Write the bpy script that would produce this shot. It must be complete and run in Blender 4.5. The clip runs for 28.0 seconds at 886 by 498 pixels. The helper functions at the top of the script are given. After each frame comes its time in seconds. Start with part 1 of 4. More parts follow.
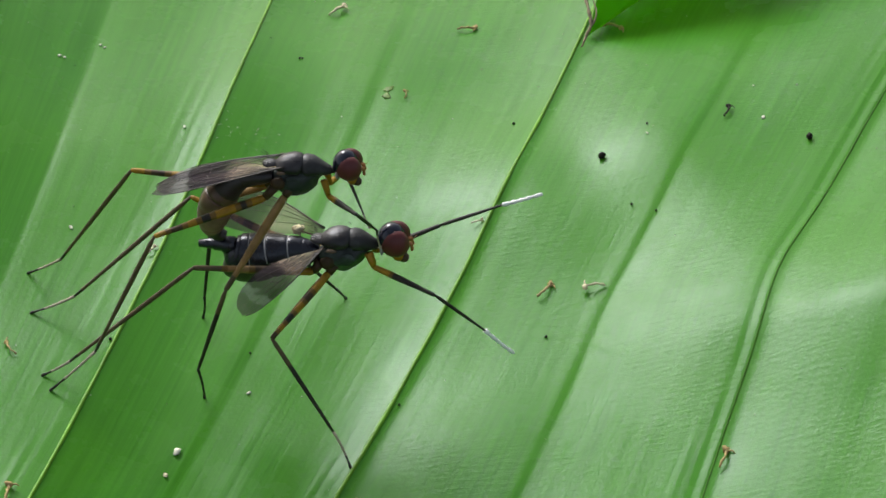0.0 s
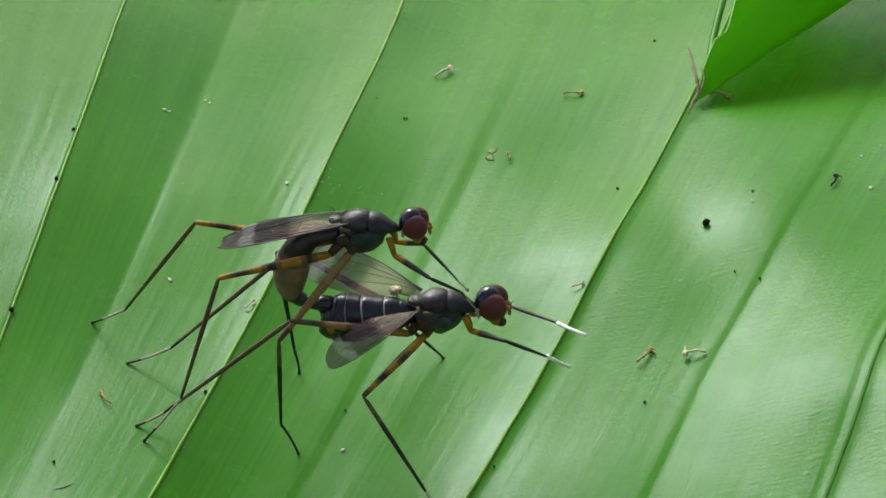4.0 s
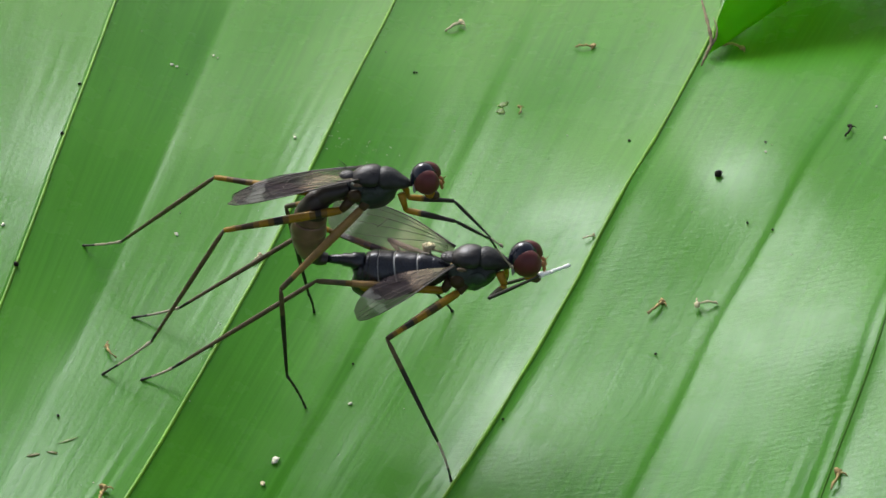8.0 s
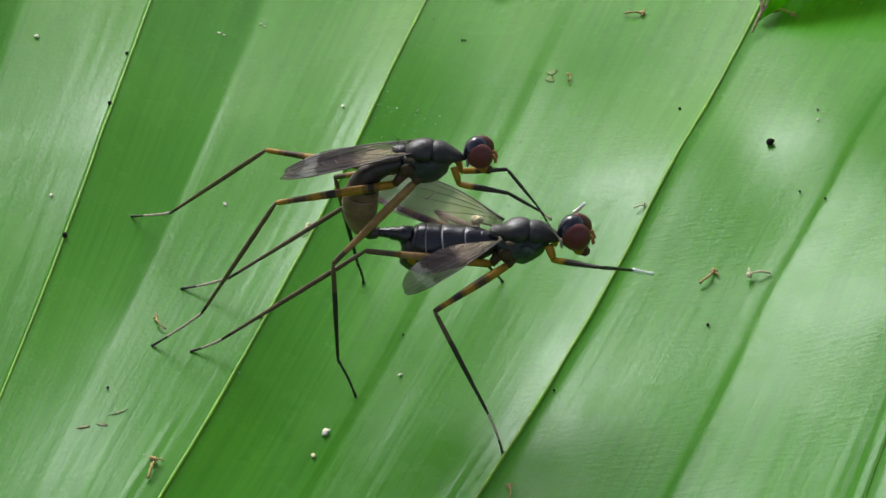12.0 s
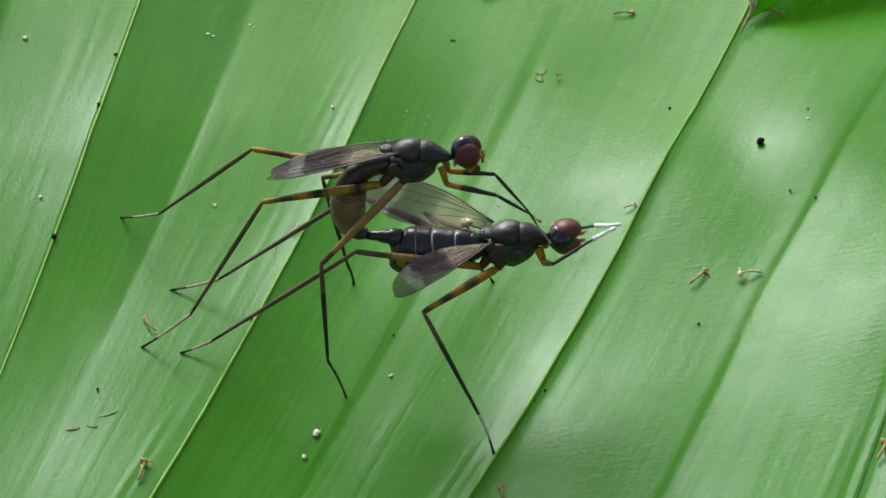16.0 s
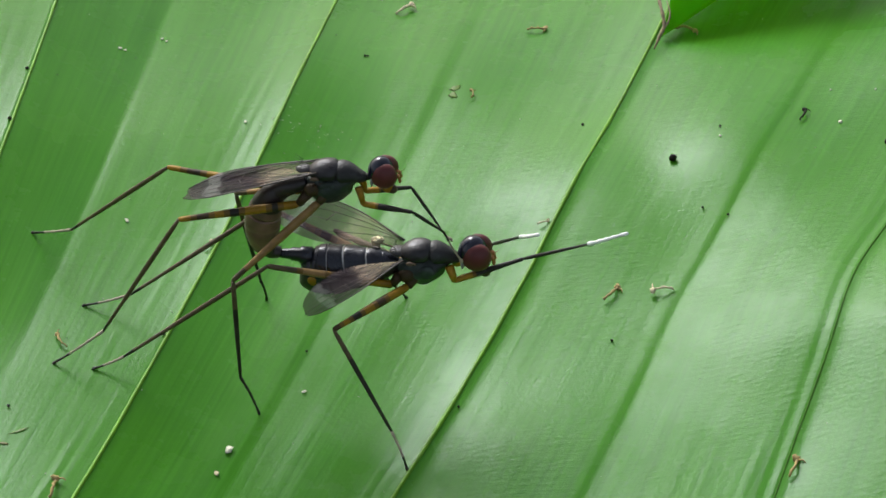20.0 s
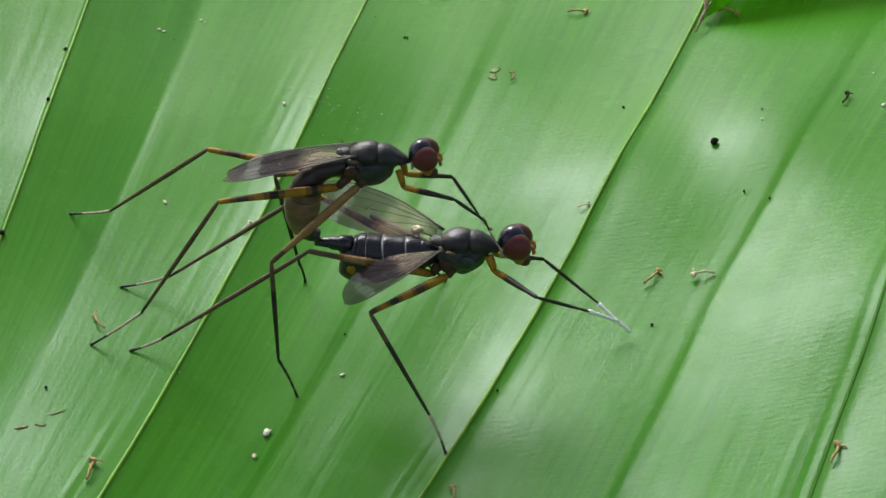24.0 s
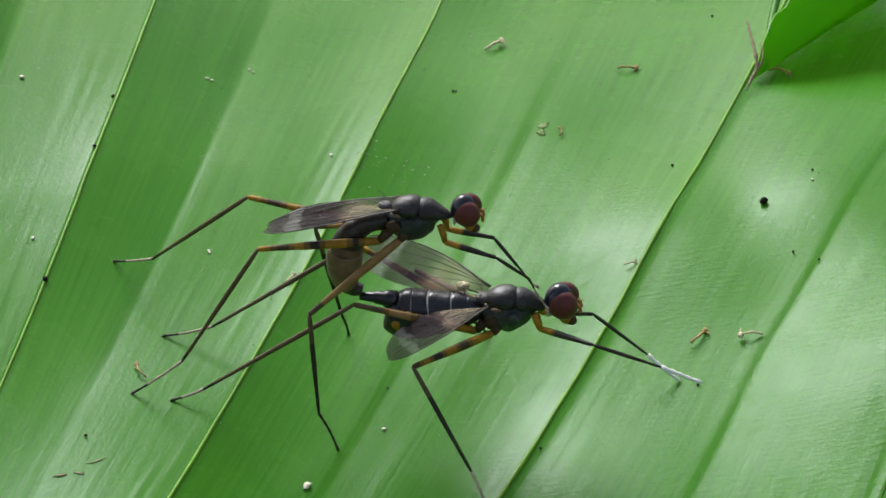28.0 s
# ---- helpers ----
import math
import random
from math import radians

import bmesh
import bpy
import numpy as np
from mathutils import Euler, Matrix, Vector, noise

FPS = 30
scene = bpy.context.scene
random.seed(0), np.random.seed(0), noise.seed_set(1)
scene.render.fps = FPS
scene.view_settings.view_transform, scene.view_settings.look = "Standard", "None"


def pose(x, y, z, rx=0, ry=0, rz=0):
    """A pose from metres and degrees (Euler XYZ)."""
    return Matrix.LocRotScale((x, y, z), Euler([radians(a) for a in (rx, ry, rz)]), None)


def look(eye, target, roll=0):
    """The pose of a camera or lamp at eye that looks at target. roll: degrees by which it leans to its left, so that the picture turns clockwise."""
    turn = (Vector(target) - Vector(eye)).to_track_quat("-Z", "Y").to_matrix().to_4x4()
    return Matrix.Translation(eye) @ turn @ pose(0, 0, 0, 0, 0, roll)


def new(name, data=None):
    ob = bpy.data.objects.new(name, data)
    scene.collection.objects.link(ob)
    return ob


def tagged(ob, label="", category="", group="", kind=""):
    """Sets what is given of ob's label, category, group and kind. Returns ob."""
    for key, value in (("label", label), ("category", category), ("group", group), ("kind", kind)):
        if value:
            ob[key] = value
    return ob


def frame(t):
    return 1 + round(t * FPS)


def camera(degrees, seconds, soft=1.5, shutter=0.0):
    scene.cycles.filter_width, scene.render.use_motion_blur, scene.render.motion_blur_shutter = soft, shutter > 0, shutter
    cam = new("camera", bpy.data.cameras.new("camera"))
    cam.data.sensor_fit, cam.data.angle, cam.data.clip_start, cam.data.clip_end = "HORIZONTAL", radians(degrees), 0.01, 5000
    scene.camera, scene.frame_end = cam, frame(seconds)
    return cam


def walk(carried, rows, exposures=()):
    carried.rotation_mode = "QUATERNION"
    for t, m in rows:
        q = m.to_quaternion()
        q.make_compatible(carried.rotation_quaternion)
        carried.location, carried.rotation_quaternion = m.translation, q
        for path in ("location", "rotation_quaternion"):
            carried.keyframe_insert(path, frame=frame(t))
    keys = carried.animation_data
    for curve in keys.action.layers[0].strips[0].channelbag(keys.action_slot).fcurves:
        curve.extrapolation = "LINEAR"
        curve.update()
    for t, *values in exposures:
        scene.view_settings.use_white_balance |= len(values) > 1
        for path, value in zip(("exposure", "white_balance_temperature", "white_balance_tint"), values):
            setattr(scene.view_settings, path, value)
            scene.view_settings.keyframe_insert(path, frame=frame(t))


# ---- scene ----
# Two stilt-legged flies on a pleated leaf. All plan numbers are in millimetres (times MM), x to the right, y away, z up.
MM = 0.001
cam = camera(20, 28.0, soft=1.6)
# seconds, eye, turn to the left, tilt down, lean
PATH = [
    (0, -1.39, -106.66, 93.13, -4.039, 41.413, 1.361),
    (0.5, -1.24, -107.19, 92.90, -4.173, 41.054, 1.657),
    (1, -1.70, -106.82, 92.82, -3.406, 41.324, 1.424),
    (1.5, -2.07, -106.38, 92.93, -2.500, 41.648, 1.185),
    (2, -1.36, -106.33, 93.11, -1.940, 41.085, 1.139),
    (2.5, -1.15, -106.79, 92.59, -2.057, 40.367, 1.358),
    (3, -1.23, -106.92, 92.50, -1.707, 39.657, 1.408),
    (3.5, -1.22, -106.79, 91.99, -1.162, 39.519, 1.073),
    (5.5, -0.92, -106.46, 90.11, -0.121, 39.452, 0.349),
    (6, -0.75, -106.65, 90.04, 0.654, 39.394, -0.080),
    (6.5, -0.58, -106.34, 90.20, 0.275, 39.698, 0.083),
    (7, -0.46, -106.24, 89.71, -0.244, 39.938, 0.412),
    (7.5, -0.39, -106.20, 89.73, -0.287, 39.992, 0.391),
    (8, 0.00, -106.44, 89.31, -0.000, 40.000, 0.000),
    (8.5, -0.51, -105.97, 89.56, 0.511, 40.533, -0.318),
    (9, -0.00, -106.34, 89.09, 0.455, 40.560, -0.244),
    (9.5, -0.02, -106.07, 89.12, 0.385, 40.827, -0.258),
    (10, 0.13, -105.98, 89.10, -0.214, 40.796, 0.046),
    (10.5, -0.49, -105.53, 88.62, 0.014, 40.891, -0.198),
    (11, -0.35, -105.63, 88.88, 0.846, 40.875, -0.622),
    (11.5, -0.64, -105.48, 88.96, 0.871, 40.891, -0.703),
    (12, -0.54, -105.53, 89.11, 1.204, 40.863, -0.902),
    (12.5, 0.11, -105.98, 89.28, 1.034, 40.356, -0.823),
    (14.5, -0.42, -106.18, 89.35, 1.254, 40.161, -0.909),
    (15, -0.66, -106.17, 89.18, 0.590, 39.980, -0.514),
    (15.5, -1.40, -105.71, 88.67, 0.588, 40.219, -0.519),
    (16, -0.61, -105.43, 88.90, 0.872, 40.819, -0.883),
    (16.5, -1.00, -105.68, 89.08, 0.048, 40.759, -0.453),
    (17, -0.66, -105.41, 88.60, -0.318, 41.065, -0.221),
    (17.5, -0.66, -105.45, 88.73, -0.704, 40.813, 0.117),
    (18, -0.73, -105.35, 88.77, -0.980, 40.754, 0.384),
    (18.5, -0.91, -105.28, 88.94, -0.947, 40.688, 0.410),
    (19, -1.12, -105.17, 89.06, -1.329, 40.664, 0.621),
    (19.5, -0.86, -105.41, 88.69, -1.691, 40.451, 0.895),
    (20, -0.89, -105.18, 88.98, -1.889, 40.547, 1.042),
    (20.5, -0.39, -105.26, 88.99, -2.159, 40.360, 1.279),
    (21, -0.99, -105.23, 88.30, -1.374, 40.456, 1.010),
    (21.5, -1.01, -105.18, 88.38, -0.944, 40.777, 0.768),
    (22, -0.89, -105.02, 88.51, -0.955, 40.884, 0.765),
    (22.5, -0.79, -104.79, 88.46, -0.876, 40.852, 0.651),
    (24.5, -0.99, -104.66, 88.35, -0.758, 40.929, 0.538),
    (25, -0.86, -104.63, 87.80, -0.765, 40.947, 0.604),
    (25.5, -1.02, -104.72, 87.97, -0.355, 40.368, 0.697),
    (26, -1.14, -104.20, 87.92, -0.031, 40.086, 0.773),
    (26.5, -1.19, -104.25, 87.61, 0.213, 39.827, 0.807),
    (27, -1.00, -104.19, 87.64, 0.881, 39.608, 0.463),
    (27.5, -1.23, -103.98, 87.54, 0.855, 39.526, 0.498),
    (28, -1.17, -103.94, 87.66, 0.496, 39.633, 0.862),
]


def eye_pose(x, y, z, turn, down, lean):
    return pose(x * MM, y * MM, z * MM, 90 - down, 0, turn) @ pose(0, 0, 0, 0, 0, lean)


walk(cam, [(t, eye_pose(*p)) for t, *p in PATH], exposures=[(0, 0.15), (28, 0.15)])

# ---------- light: bright overcast sky, soft sun behind cloud from the far left ----------
SUN_AZ, SUN_EL = -24.0, 36.0  # degrees from +y towards +x, and above the horizon
world = bpy.data.worlds.new("sky")
scene.world = world
world.use_nodes = True
wt = world.node_tree
sky = wt.nodes.new("ShaderNodeTexSky")
sky.sky_type, sky.sun_disc = "NISHITA", False
sky.sun_elevation, sky.sun_rotation = radians(SUN_EL), radians(SUN_AZ)
sky.air_density, sky.dust_density, sky.ozone_density = 1.0, 4.0, 1.0
back = wt.nodes["Background"]
back.inputs["Strength"].default_value = 0.155
pale = wt.nodes.new("ShaderNodeHueSaturation")  # thin cloud takes most of the blue out of the sky
pale.inputs["Saturation"].default_value = 0.6
wt.links.new(sky.outputs["Color"], pale.inputs["Color"])
wt.links.new(pale.outputs["Color"], back.inputs["Color"])
sun = new("sun", bpy.data.lights.new("sun", "SUN"))
sun.data.energy, sun.data.angle, sun.data.color = 2.6, radians(28), (0.93, 0.99, 1.08)
az, el = radians(SUN_AZ), radians(SUN_EL)
sun.matrix_world = look((math.sin(az) * math.cos(el), math.cos(az) * math.cos(el), math.sin(el)), (0, 0, 0))


# ---------- materials ----------
class Mat:
    """A node material with short ways to add nodes."""

    def __init__(self, name):
        self.m = bpy.data.materials.new(name)
        self.m.use_nodes = True
        self.t = self.m.node_tree
        self.b = self.t.nodes["Principled BSDF"]
        self.out = self.t.nodes["Material Output"]
        self.co = None

    def coords(self, sx=1000, sy=1000, sz=1000, rz=0):
        c = self.t.nodes.new("ShaderNodeTexCoord")
        p = self.t.nodes.new("ShaderNodeMapping")
        p.vector_type = "TEXTURE"
        p.inputs["Scale"].default_value = (1 / sx, 1 / sy, 1 / sz)
        p.inputs["Rotation"].default_value = (0, 0, radians(rz))
        self.t.links.new(c.outputs["Object"], p.inputs["Vector"])
        return p.outputs["Vector"]

    def noise(self, vec, scale, detail=4, rough=0.55):
        n = self.t.nodes.new("ShaderNodeTexNoise")
        n.inputs["Scale"].default_value, n.inputs["Detail"].default_value, n.inputs["Roughness"].default_value = scale, detail, rough
        self.t.links.new(vec, n.inputs["Vector"])
        return n.outputs["Fac"]

    def ramp(self, fac, *stops):
        r = self.t.nodes.new("ShaderNodeValToRGB")
        e = r.color_ramp.elements
        while len(e) < len(stops):
            e.new(0.5)
        for s, (p, c) in zip(e, stops):
            s.position, s.color = p, (*c, 1) if len(c) == 3 else c
        self.t.links.new(fac, r.inputs["Fac"])
        return r.outputs["Color"]

    def vein_coords(self, sx, sy):
        """Place across and along the leaf's veins, from the UV map of the pleats."""
        c = self.t.nodes.new("ShaderNodeTexCoord")
        m = self.t.nodes.new("ShaderNodeMapping")
        m.inputs["Scale"].default_value = (sx, sy, 1)
        self.t.links.new(c.outputs["UV"], m.inputs["Vector"])
        return m.outputs[0]

    def mix(self, fac, a, b, kind="MIX"):
        n = self.t.nodes.new("ShaderNodeMix")
        n.data_type, n.blend_type = "RGBA", kind
        for v, s in ((fac, n.inputs[0]), (a, n.inputs[6]), (b, n.inputs[7])):
            if isinstance(v, (int, float)):
                s.default_value = v
            elif isinstance(v, tuple):
                s.default_value = (*v, 1)
            else:
                self.t.links.new(v, s)
        return n.outputs[2]

    def math(self, op, a, b=0.0):
        n = self.t.nodes.new("ShaderNodeMath")
        n.operation = op
        for v, s in ((a, n.inputs[0]), (b, n.inputs[1])):
            if isinstance(v, (int, float)):
                s.default_value = v
            else:
                self.t.links.new(v, s)
        return n.outputs[0]

    def set(self, name, v):
        if isinstance(v, tuple):
            self.b.inputs[name].default_value = (*v, 1) if len(v) == 3 else v
        elif isinstance(v, (int, float)):
            self.b.inputs[name].default_value = v
        else:
            self.t.links.new(v, self.b.inputs[name])
        return self

    def bump(self, height, strength, dist):
        n = self.t.nodes.new("ShaderNodeBump")
        n.inputs["Strength"].default_value, n.inputs["Distance"].default_value = strength, dist
        self.t.links.new(height, n.inputs["Height"])
        self.t.links.new(n.outputs["Normal"], self.b.inputs["Normal"])
        return self

    def see_through(self, fac, colour):
        """Mixes in light that passes through: fac of it, tinted."""
        tr = self.t.nodes.new("ShaderNodeBsdfTransparent")
        tr.inputs["Color"].default_value = (*colour, 1)
        mx = self.t.nodes.new("ShaderNodeMixShader")
        if isinstance(fac, (int, float)):
            mx.inputs[0].default_value = fac
        else:
            self.t.links.new(fac, mx.inputs[0])
        self.t.links.new(self.b.outputs[0], mx.inputs[1])
        self.t.links.new(tr.outputs[0], mx.inputs[2])
        self.t.links.new(mx.outputs[0], self.out.inputs["Surface"])
        return self

    def glow_through(self, fac, colour):
        """Mixes in a translucent part, for thin leaf tissue."""
        tr = self.t.nodes.new("ShaderNodeBsdfTranslucent")
        tr.inputs["Color"].default_value = (*colour, 1)
        mx = self.t.nodes.new("ShaderNodeMixShader")
        mx.inputs[0].default_value = fac
        self.t.links.new(self.b.outputs[0], mx.inputs[1])
        self.t.links.new(tr.outputs[0], mx.inputs[2])
        self.t.links.new(mx.outputs[0], self.out.inputs["Surface"])
        return self


def leaf_mat():
    """Waxy green blade: streaks along the veins, fine wrinkles across them, a leathery grain."""
    k = Mat("leaf_green")
    along = k.vein_coords(4200, 70)
    wide = k.vein_coords(300, 12)
    spots = k.coords()
    cross = k.vein_coords(1000, 4200)
    fine = k.noise(along, 1.0, 5, 0.6)
    broad = k.noise(wide, 1.0, 3)
    patch = k.noise(spots, 0.09, 3)
    c = k.ramp(fine, (0.34, (0.034, 0.16, 0.01)), (0.66, (0.062, 0.245, 0.02)))
    c = k.mix(k.ramp(broad, (0.4, (0, 0, 0)), (0.68, (0.5, 0.5, 0.5))), c, (0.05, 0.205, 0.008))
    c = k.mix(k.ramp(patch, (0.4, (0, 0, 0)), (0.75, (0.5, 0.5, 0.5))), c, (0.07, 0.25, 0.014))
    stain = k.ramp(k.noise(spots, 0.28, 5, 0.7), (0.66, (0, 0, 0)), (0.78, (0.14, 0.14, 0.14)))
    c = k.mix(stain, c, (0.12, 0.14, 0.03))
    k.set("Base Color", c)
    k.set("Roughness", k.ramp(k.noise(spots, 0.35, 4), (0.3, (0.22, 0.22, 0.22)), (0.75, (0.32, 0.32, 0.32))))
    k.set("Specular IOR Level", 0.17)
    wrinkle = k.ramp(k.noise(cross, 1.0, 5, 0.68), (0.42, (0, 0, 0)), (0.78, (1, 1, 1)))
    place = k.t.nodes.new("ShaderNodeSeparateXYZ")
    k.t.links.new(spots, place.inputs[0])
    wrinkle = k.math("MULTIPLY", wrinkle, k.ramp(k.math("MULTIPLY", k.math("ADD", place.outputs["X"], 10.0), 0.05), (0.15, (0.15, 0.15, 0.15)), (0.7, (1, 1, 1))))
    wrinkle = k.math("MULTIPLY", wrinkle, k.ramp(k.noise(spots, 0.13, 3), (0.38, (0.12, 0.12, 0.12)), (0.62, (1, 1, 1))))
    h = k.math("ADD", k.math("MULTIPLY", fine, 0.15), k.math("MULTIPLY", wrinkle, 0.26))
    h = k.math("ADD", h, k.math("MULTIPLY", k.noise(spots, 4.0, 4), 0.26))
    k.bump(h, 0.5, 0.0001)
    return k.glow_through(0.15, (0.12, 0.42, 0.01)).m


def plain(name, colour, rough=0.5, scale=2.0, amount=0.35, metal=0.0, bump=0.3, dist=0.00004, spec=0.5):
    """Colour with two scales of variation and a fine grain."""
    k = Mat(name)
    v = k.coords()
    dark = tuple(c * (1 - amount) for c in colour)
    light = tuple(min(1, c * (1 + amount)) for c in colour)
    c = k.ramp(k.noise(v, scale, 4), (0.3, dark), (0.7, light))
    c = k.mix(k.ramp(k.noise(v, scale * 7, 3), (0.45, (0, 0, 0)), (0.8, (0.5, 0.5, 0.5))), c, dark)
    k.set("Base Color", c).set("Roughness", rough).set("Metallic", metal).set("Specular IOR Level", spec)
    k.bump(k.noise(v, scale * 9, 4), bump, dist)
    return k.m


def eye_mat():
    k = Mat("eye_maroon")
    v = k.coords()
    facets = k.t.nodes.new("ShaderNodeTexVoronoi")
    facets.inputs["Scale"].default_value = 16
    k.t.links.new(v, facets.inputs["Vector"])
    c = k.ramp(k.noise(v, 1.2, 3), (0.3, (0.075, 0.016, 0.015)), (0.75, (0.125, 0.027, 0.023)))
    k.set("Base Color", c).set("Roughness", 0.45).set("Specular IOR Level", 0.3).set("Coat Weight", 0.06).set("Coat Roughness", 0.12)
    k.bump(facets.outputs["Distance"], 0.15, 0.00002)
    return k.m


def wing_mat(length, clear=0.0):
    """Smoky wing: golden at the base, a dark band, a pale window and a dark tip, along the wing's own x; clear: how much glassier it is."""
    k = Mat("wing_membrane")
    c = k.t.nodes.new("ShaderNodeTexCoord")
    s = k.t.nodes.new("ShaderNodeSeparateXYZ")
    k.t.links.new(c.outputs["Object"], s.inputs[0])
    v = k.coords()
    streak = k.noise(k.coords(350, 3200, 300), 1.0, 4, 0.6)
    wob = k.math("MULTIPLY", k.math("SUBTRACT", k.noise(v, 1.1, 3), 0.5), 0.2)
    x = k.math("ADD", k.math("MULTIPLY", s.outputs["X"], 1000.0 / length), wob)
    col = k.ramp(x, (0.0, (0.1, 0.07, 0.035)), (0.14, (0.4, 0.34, 0.21)), (0.36, (0.36, 0.27, 0.2)), (0.46, (0.03, 0.019, 0.022)), (0.7, (0.022, 0.014, 0.018)),
                 (0.75, (0.22, 0.21, 0.195)), (0.8, (0.19, 0.18, 0.17)), (0.85, (0.05, 0.04, 0.04)), (1.0, (0.085, 0.07, 0.066)))
    col = k.mix(k.ramp(streak, (0.38, (0, 0, 0)), (0.62, (0.36, 0.36, 0.36))), col, (0.035, 0.026, 0.024))
    grey = lambda f: tuple(min(0.95, f + clear * (1 - f)) for _ in range(3))
    hole = k.ramp(x, (0.0, grey(0.3)), (0.2, grey(0.5)), (0.4, grey(0.45)), (0.5, grey(0.2)), (0.7, grey(0.17)), (0.76, grey(0.34)), (0.8, grey(0.32)), (0.86, grey(0.26)), (1.0, grey(0.3)))
    k.set("Base Color", col).set("Roughness", 0.55).set("Specular IOR Level", 0.03)
    k.bump(k.math("ADD", k.noise(v, 2.5, 3), streak), 0.4, 0.00006)
    return k.see_through(hole, (0.88, 0.84, 0.78)).m


LEAF = leaf_mat()
RUSSET_DULL = plain("wing_root_brown", (0.12, 0.075, 0.04), 0.6, 2.0, 0.4)
RIB = plain("leaf_rib", (0.13, 0.31, 0.015), 0.5, 0.6, 0.3, spec=0.25)
# dark green that paints the shade below the lip of ridge 4
LIP_SHADE = plain("leaf_lip_shade", (0.05, 0.15, 0.012), 0.6, 0.6, 0.3, spec=0.1)
FLAP = Mat("leaf_torn_margin")
_v = FLAP.coords(300, 60, 300, 30)
FLAP.set("Base Color", FLAP.ramp(FLAP.noise(_v, 1.0, 4), (0.3, (0.1, 0.34, 0.004)), (0.7, (0.14, 0.42, 0.006)))).set("Roughness", 0.6).set("Specular IOR Level", 0.04)
FLAP = FLAP.glow_through(0.8, (0.34, 0.8, 0.008)).m
DRY = plain("dry_brown", (0.4, 0.28, 0.1), 0.8, 3.0, 0.5)
SCAR = plain("leaf_scar", (0.17, 0.17, 0.055), 0.32, 2.0, 0.3, spec=0.2)
STAIN = plain("leaf_rust_blotch", (0.12, 0.2, 0.035), 0.32, 4.0, 0.3, spec=0.2)
WITHERED = plain("withered_grey_brown", (0.24, 0.18, 0.1), 0.85, 4.0, 0.5)
DRY_PALE = plain("dry_straw", (0.62, 0.54, 0.32), 0.8, 3.0, 0.35)
SEED = plain("seed_black", (0.016, 0.011, 0.008), 0.6, 3.0, 0.4, spec=0.1)
CHALK = plain("pale_crumb", (0.7, 0.68, 0.5), 0.8, 3.0, 0.2)
SOIL = plain("forest_floor", (0.035, 0.05, 0.02), 0.9, 0.03, 0.5)
def dusty(name, colour, bloom, rough):
    """Dark cuticle with a patchy grey bloom and fine pits."""
    k = Mat(name)
    v = k.coords()
    c = k.ramp(k.noise(v, 1.4, 4), (0.35, tuple(a * 0.5 for a in colour)), (0.7, colour))
    c = k.mix(k.ramp(k.noise(v, 0.8, 3, 0.65), (0.48, (0, 0, 0)), (0.66, (0.8, 0.8, 0.8))), c, bloom)
    k.set("Base Color", c).set("Roughness", k.ramp(k.noise(v, 2.2, 3), (0.3, (rough - 0.12,) * 3), (0.7, (rough + 0.15,) * 3))).set("Specular IOR Level", 0.45)
    k.bump(k.math("ADD", k.noise(v, 2.4, 3), k.math("MULTIPLY", k.noise(v, 14, 3), 0.5)), 0.45, 0.00008)
    return k.m


BODY = dusty("body_dusty_black", (0.022, 0.021, 0.018), (0.052, 0.052, 0.046), 0.5)
PLEURA = dusty("body_grey_green", (0.022, 0.032, 0.024), (0.058, 0.08, 0.062), 0.5)
BODY_SHINE = dusty("body_shiny_black", (0.022, 0.019, 0.018), (0.048, 0.04, 0.038), 0.36)
GLOSS = plain("body_blue_black", (0.006, 0.007, 0.016), 0.1, 1.5, 0.3, bump=0.05, dist=0.00003, spec=0.6)
TERGITE = plain("abdomen_blue_black", (0.011, 0.012, 0.017), 0.27, 1.2, 0.4, bump=0.3)
ABDOMEN = plain("abdomen_brown_black", (0.024, 0.016, 0.012), 0.42, 1.0, 0.5, bump=0.3)
ABDOMEN_PALE = Mat("abdomen_tan")
_v = ABDOMEN_PALE.coords()
ABDOMEN_PALE.set("Base Color", ABDOMEN_PALE.ramp(ABDOMEN_PALE.noise(_v, 0.42, 3, 0.6), (0.36, (0.026, 0.016, 0.011)), (0.5, (0.1, 0.055, 0.03)), (0.68, (0.22, 0.13, 0.075)))).set("Roughness", 0.4).bump(ABDOMEN_PALE.noise(_v, 5.0, 3), 0.3, 0.00005)
ABDOMEN_PALE = ABDOMEN_PALE.m
BAND = plain("pale_band", (0.34, 0.33, 0.31), 0.6, 2.0, 0.25)
EYE = eye_mat()
AMBER = plain("leg_amber", (0.29, 0.155, 0.006), 0.5, 2.0, 0.3, spec=0.3)
UMBER = plain("leg_umber", (0.055, 0.033, 0.013), 0.5, 2.0, 0.35, spec=0.25)
BLACK = plain("leg_black", (0.024, 0.02, 0.013), 0.5, 2.0, 0.35, spec=0.25)
TAN = plain("leg_grey_tan", (0.36, 0.3, 0.2), 0.6, 2.0, 0.3)
WHITE = plain("tarsus_white", (0.85, 0.85, 0.78), 0.6, 2.0, 0.12)
ORANGE = plain("antenna_orange", (0.42, 0.16, 0.05), 0.5, 2.0, 0.2)
VEIN = plain("wing_vein", (0.045, 0.03, 0.02), 0.5, 2.0, 0.2)


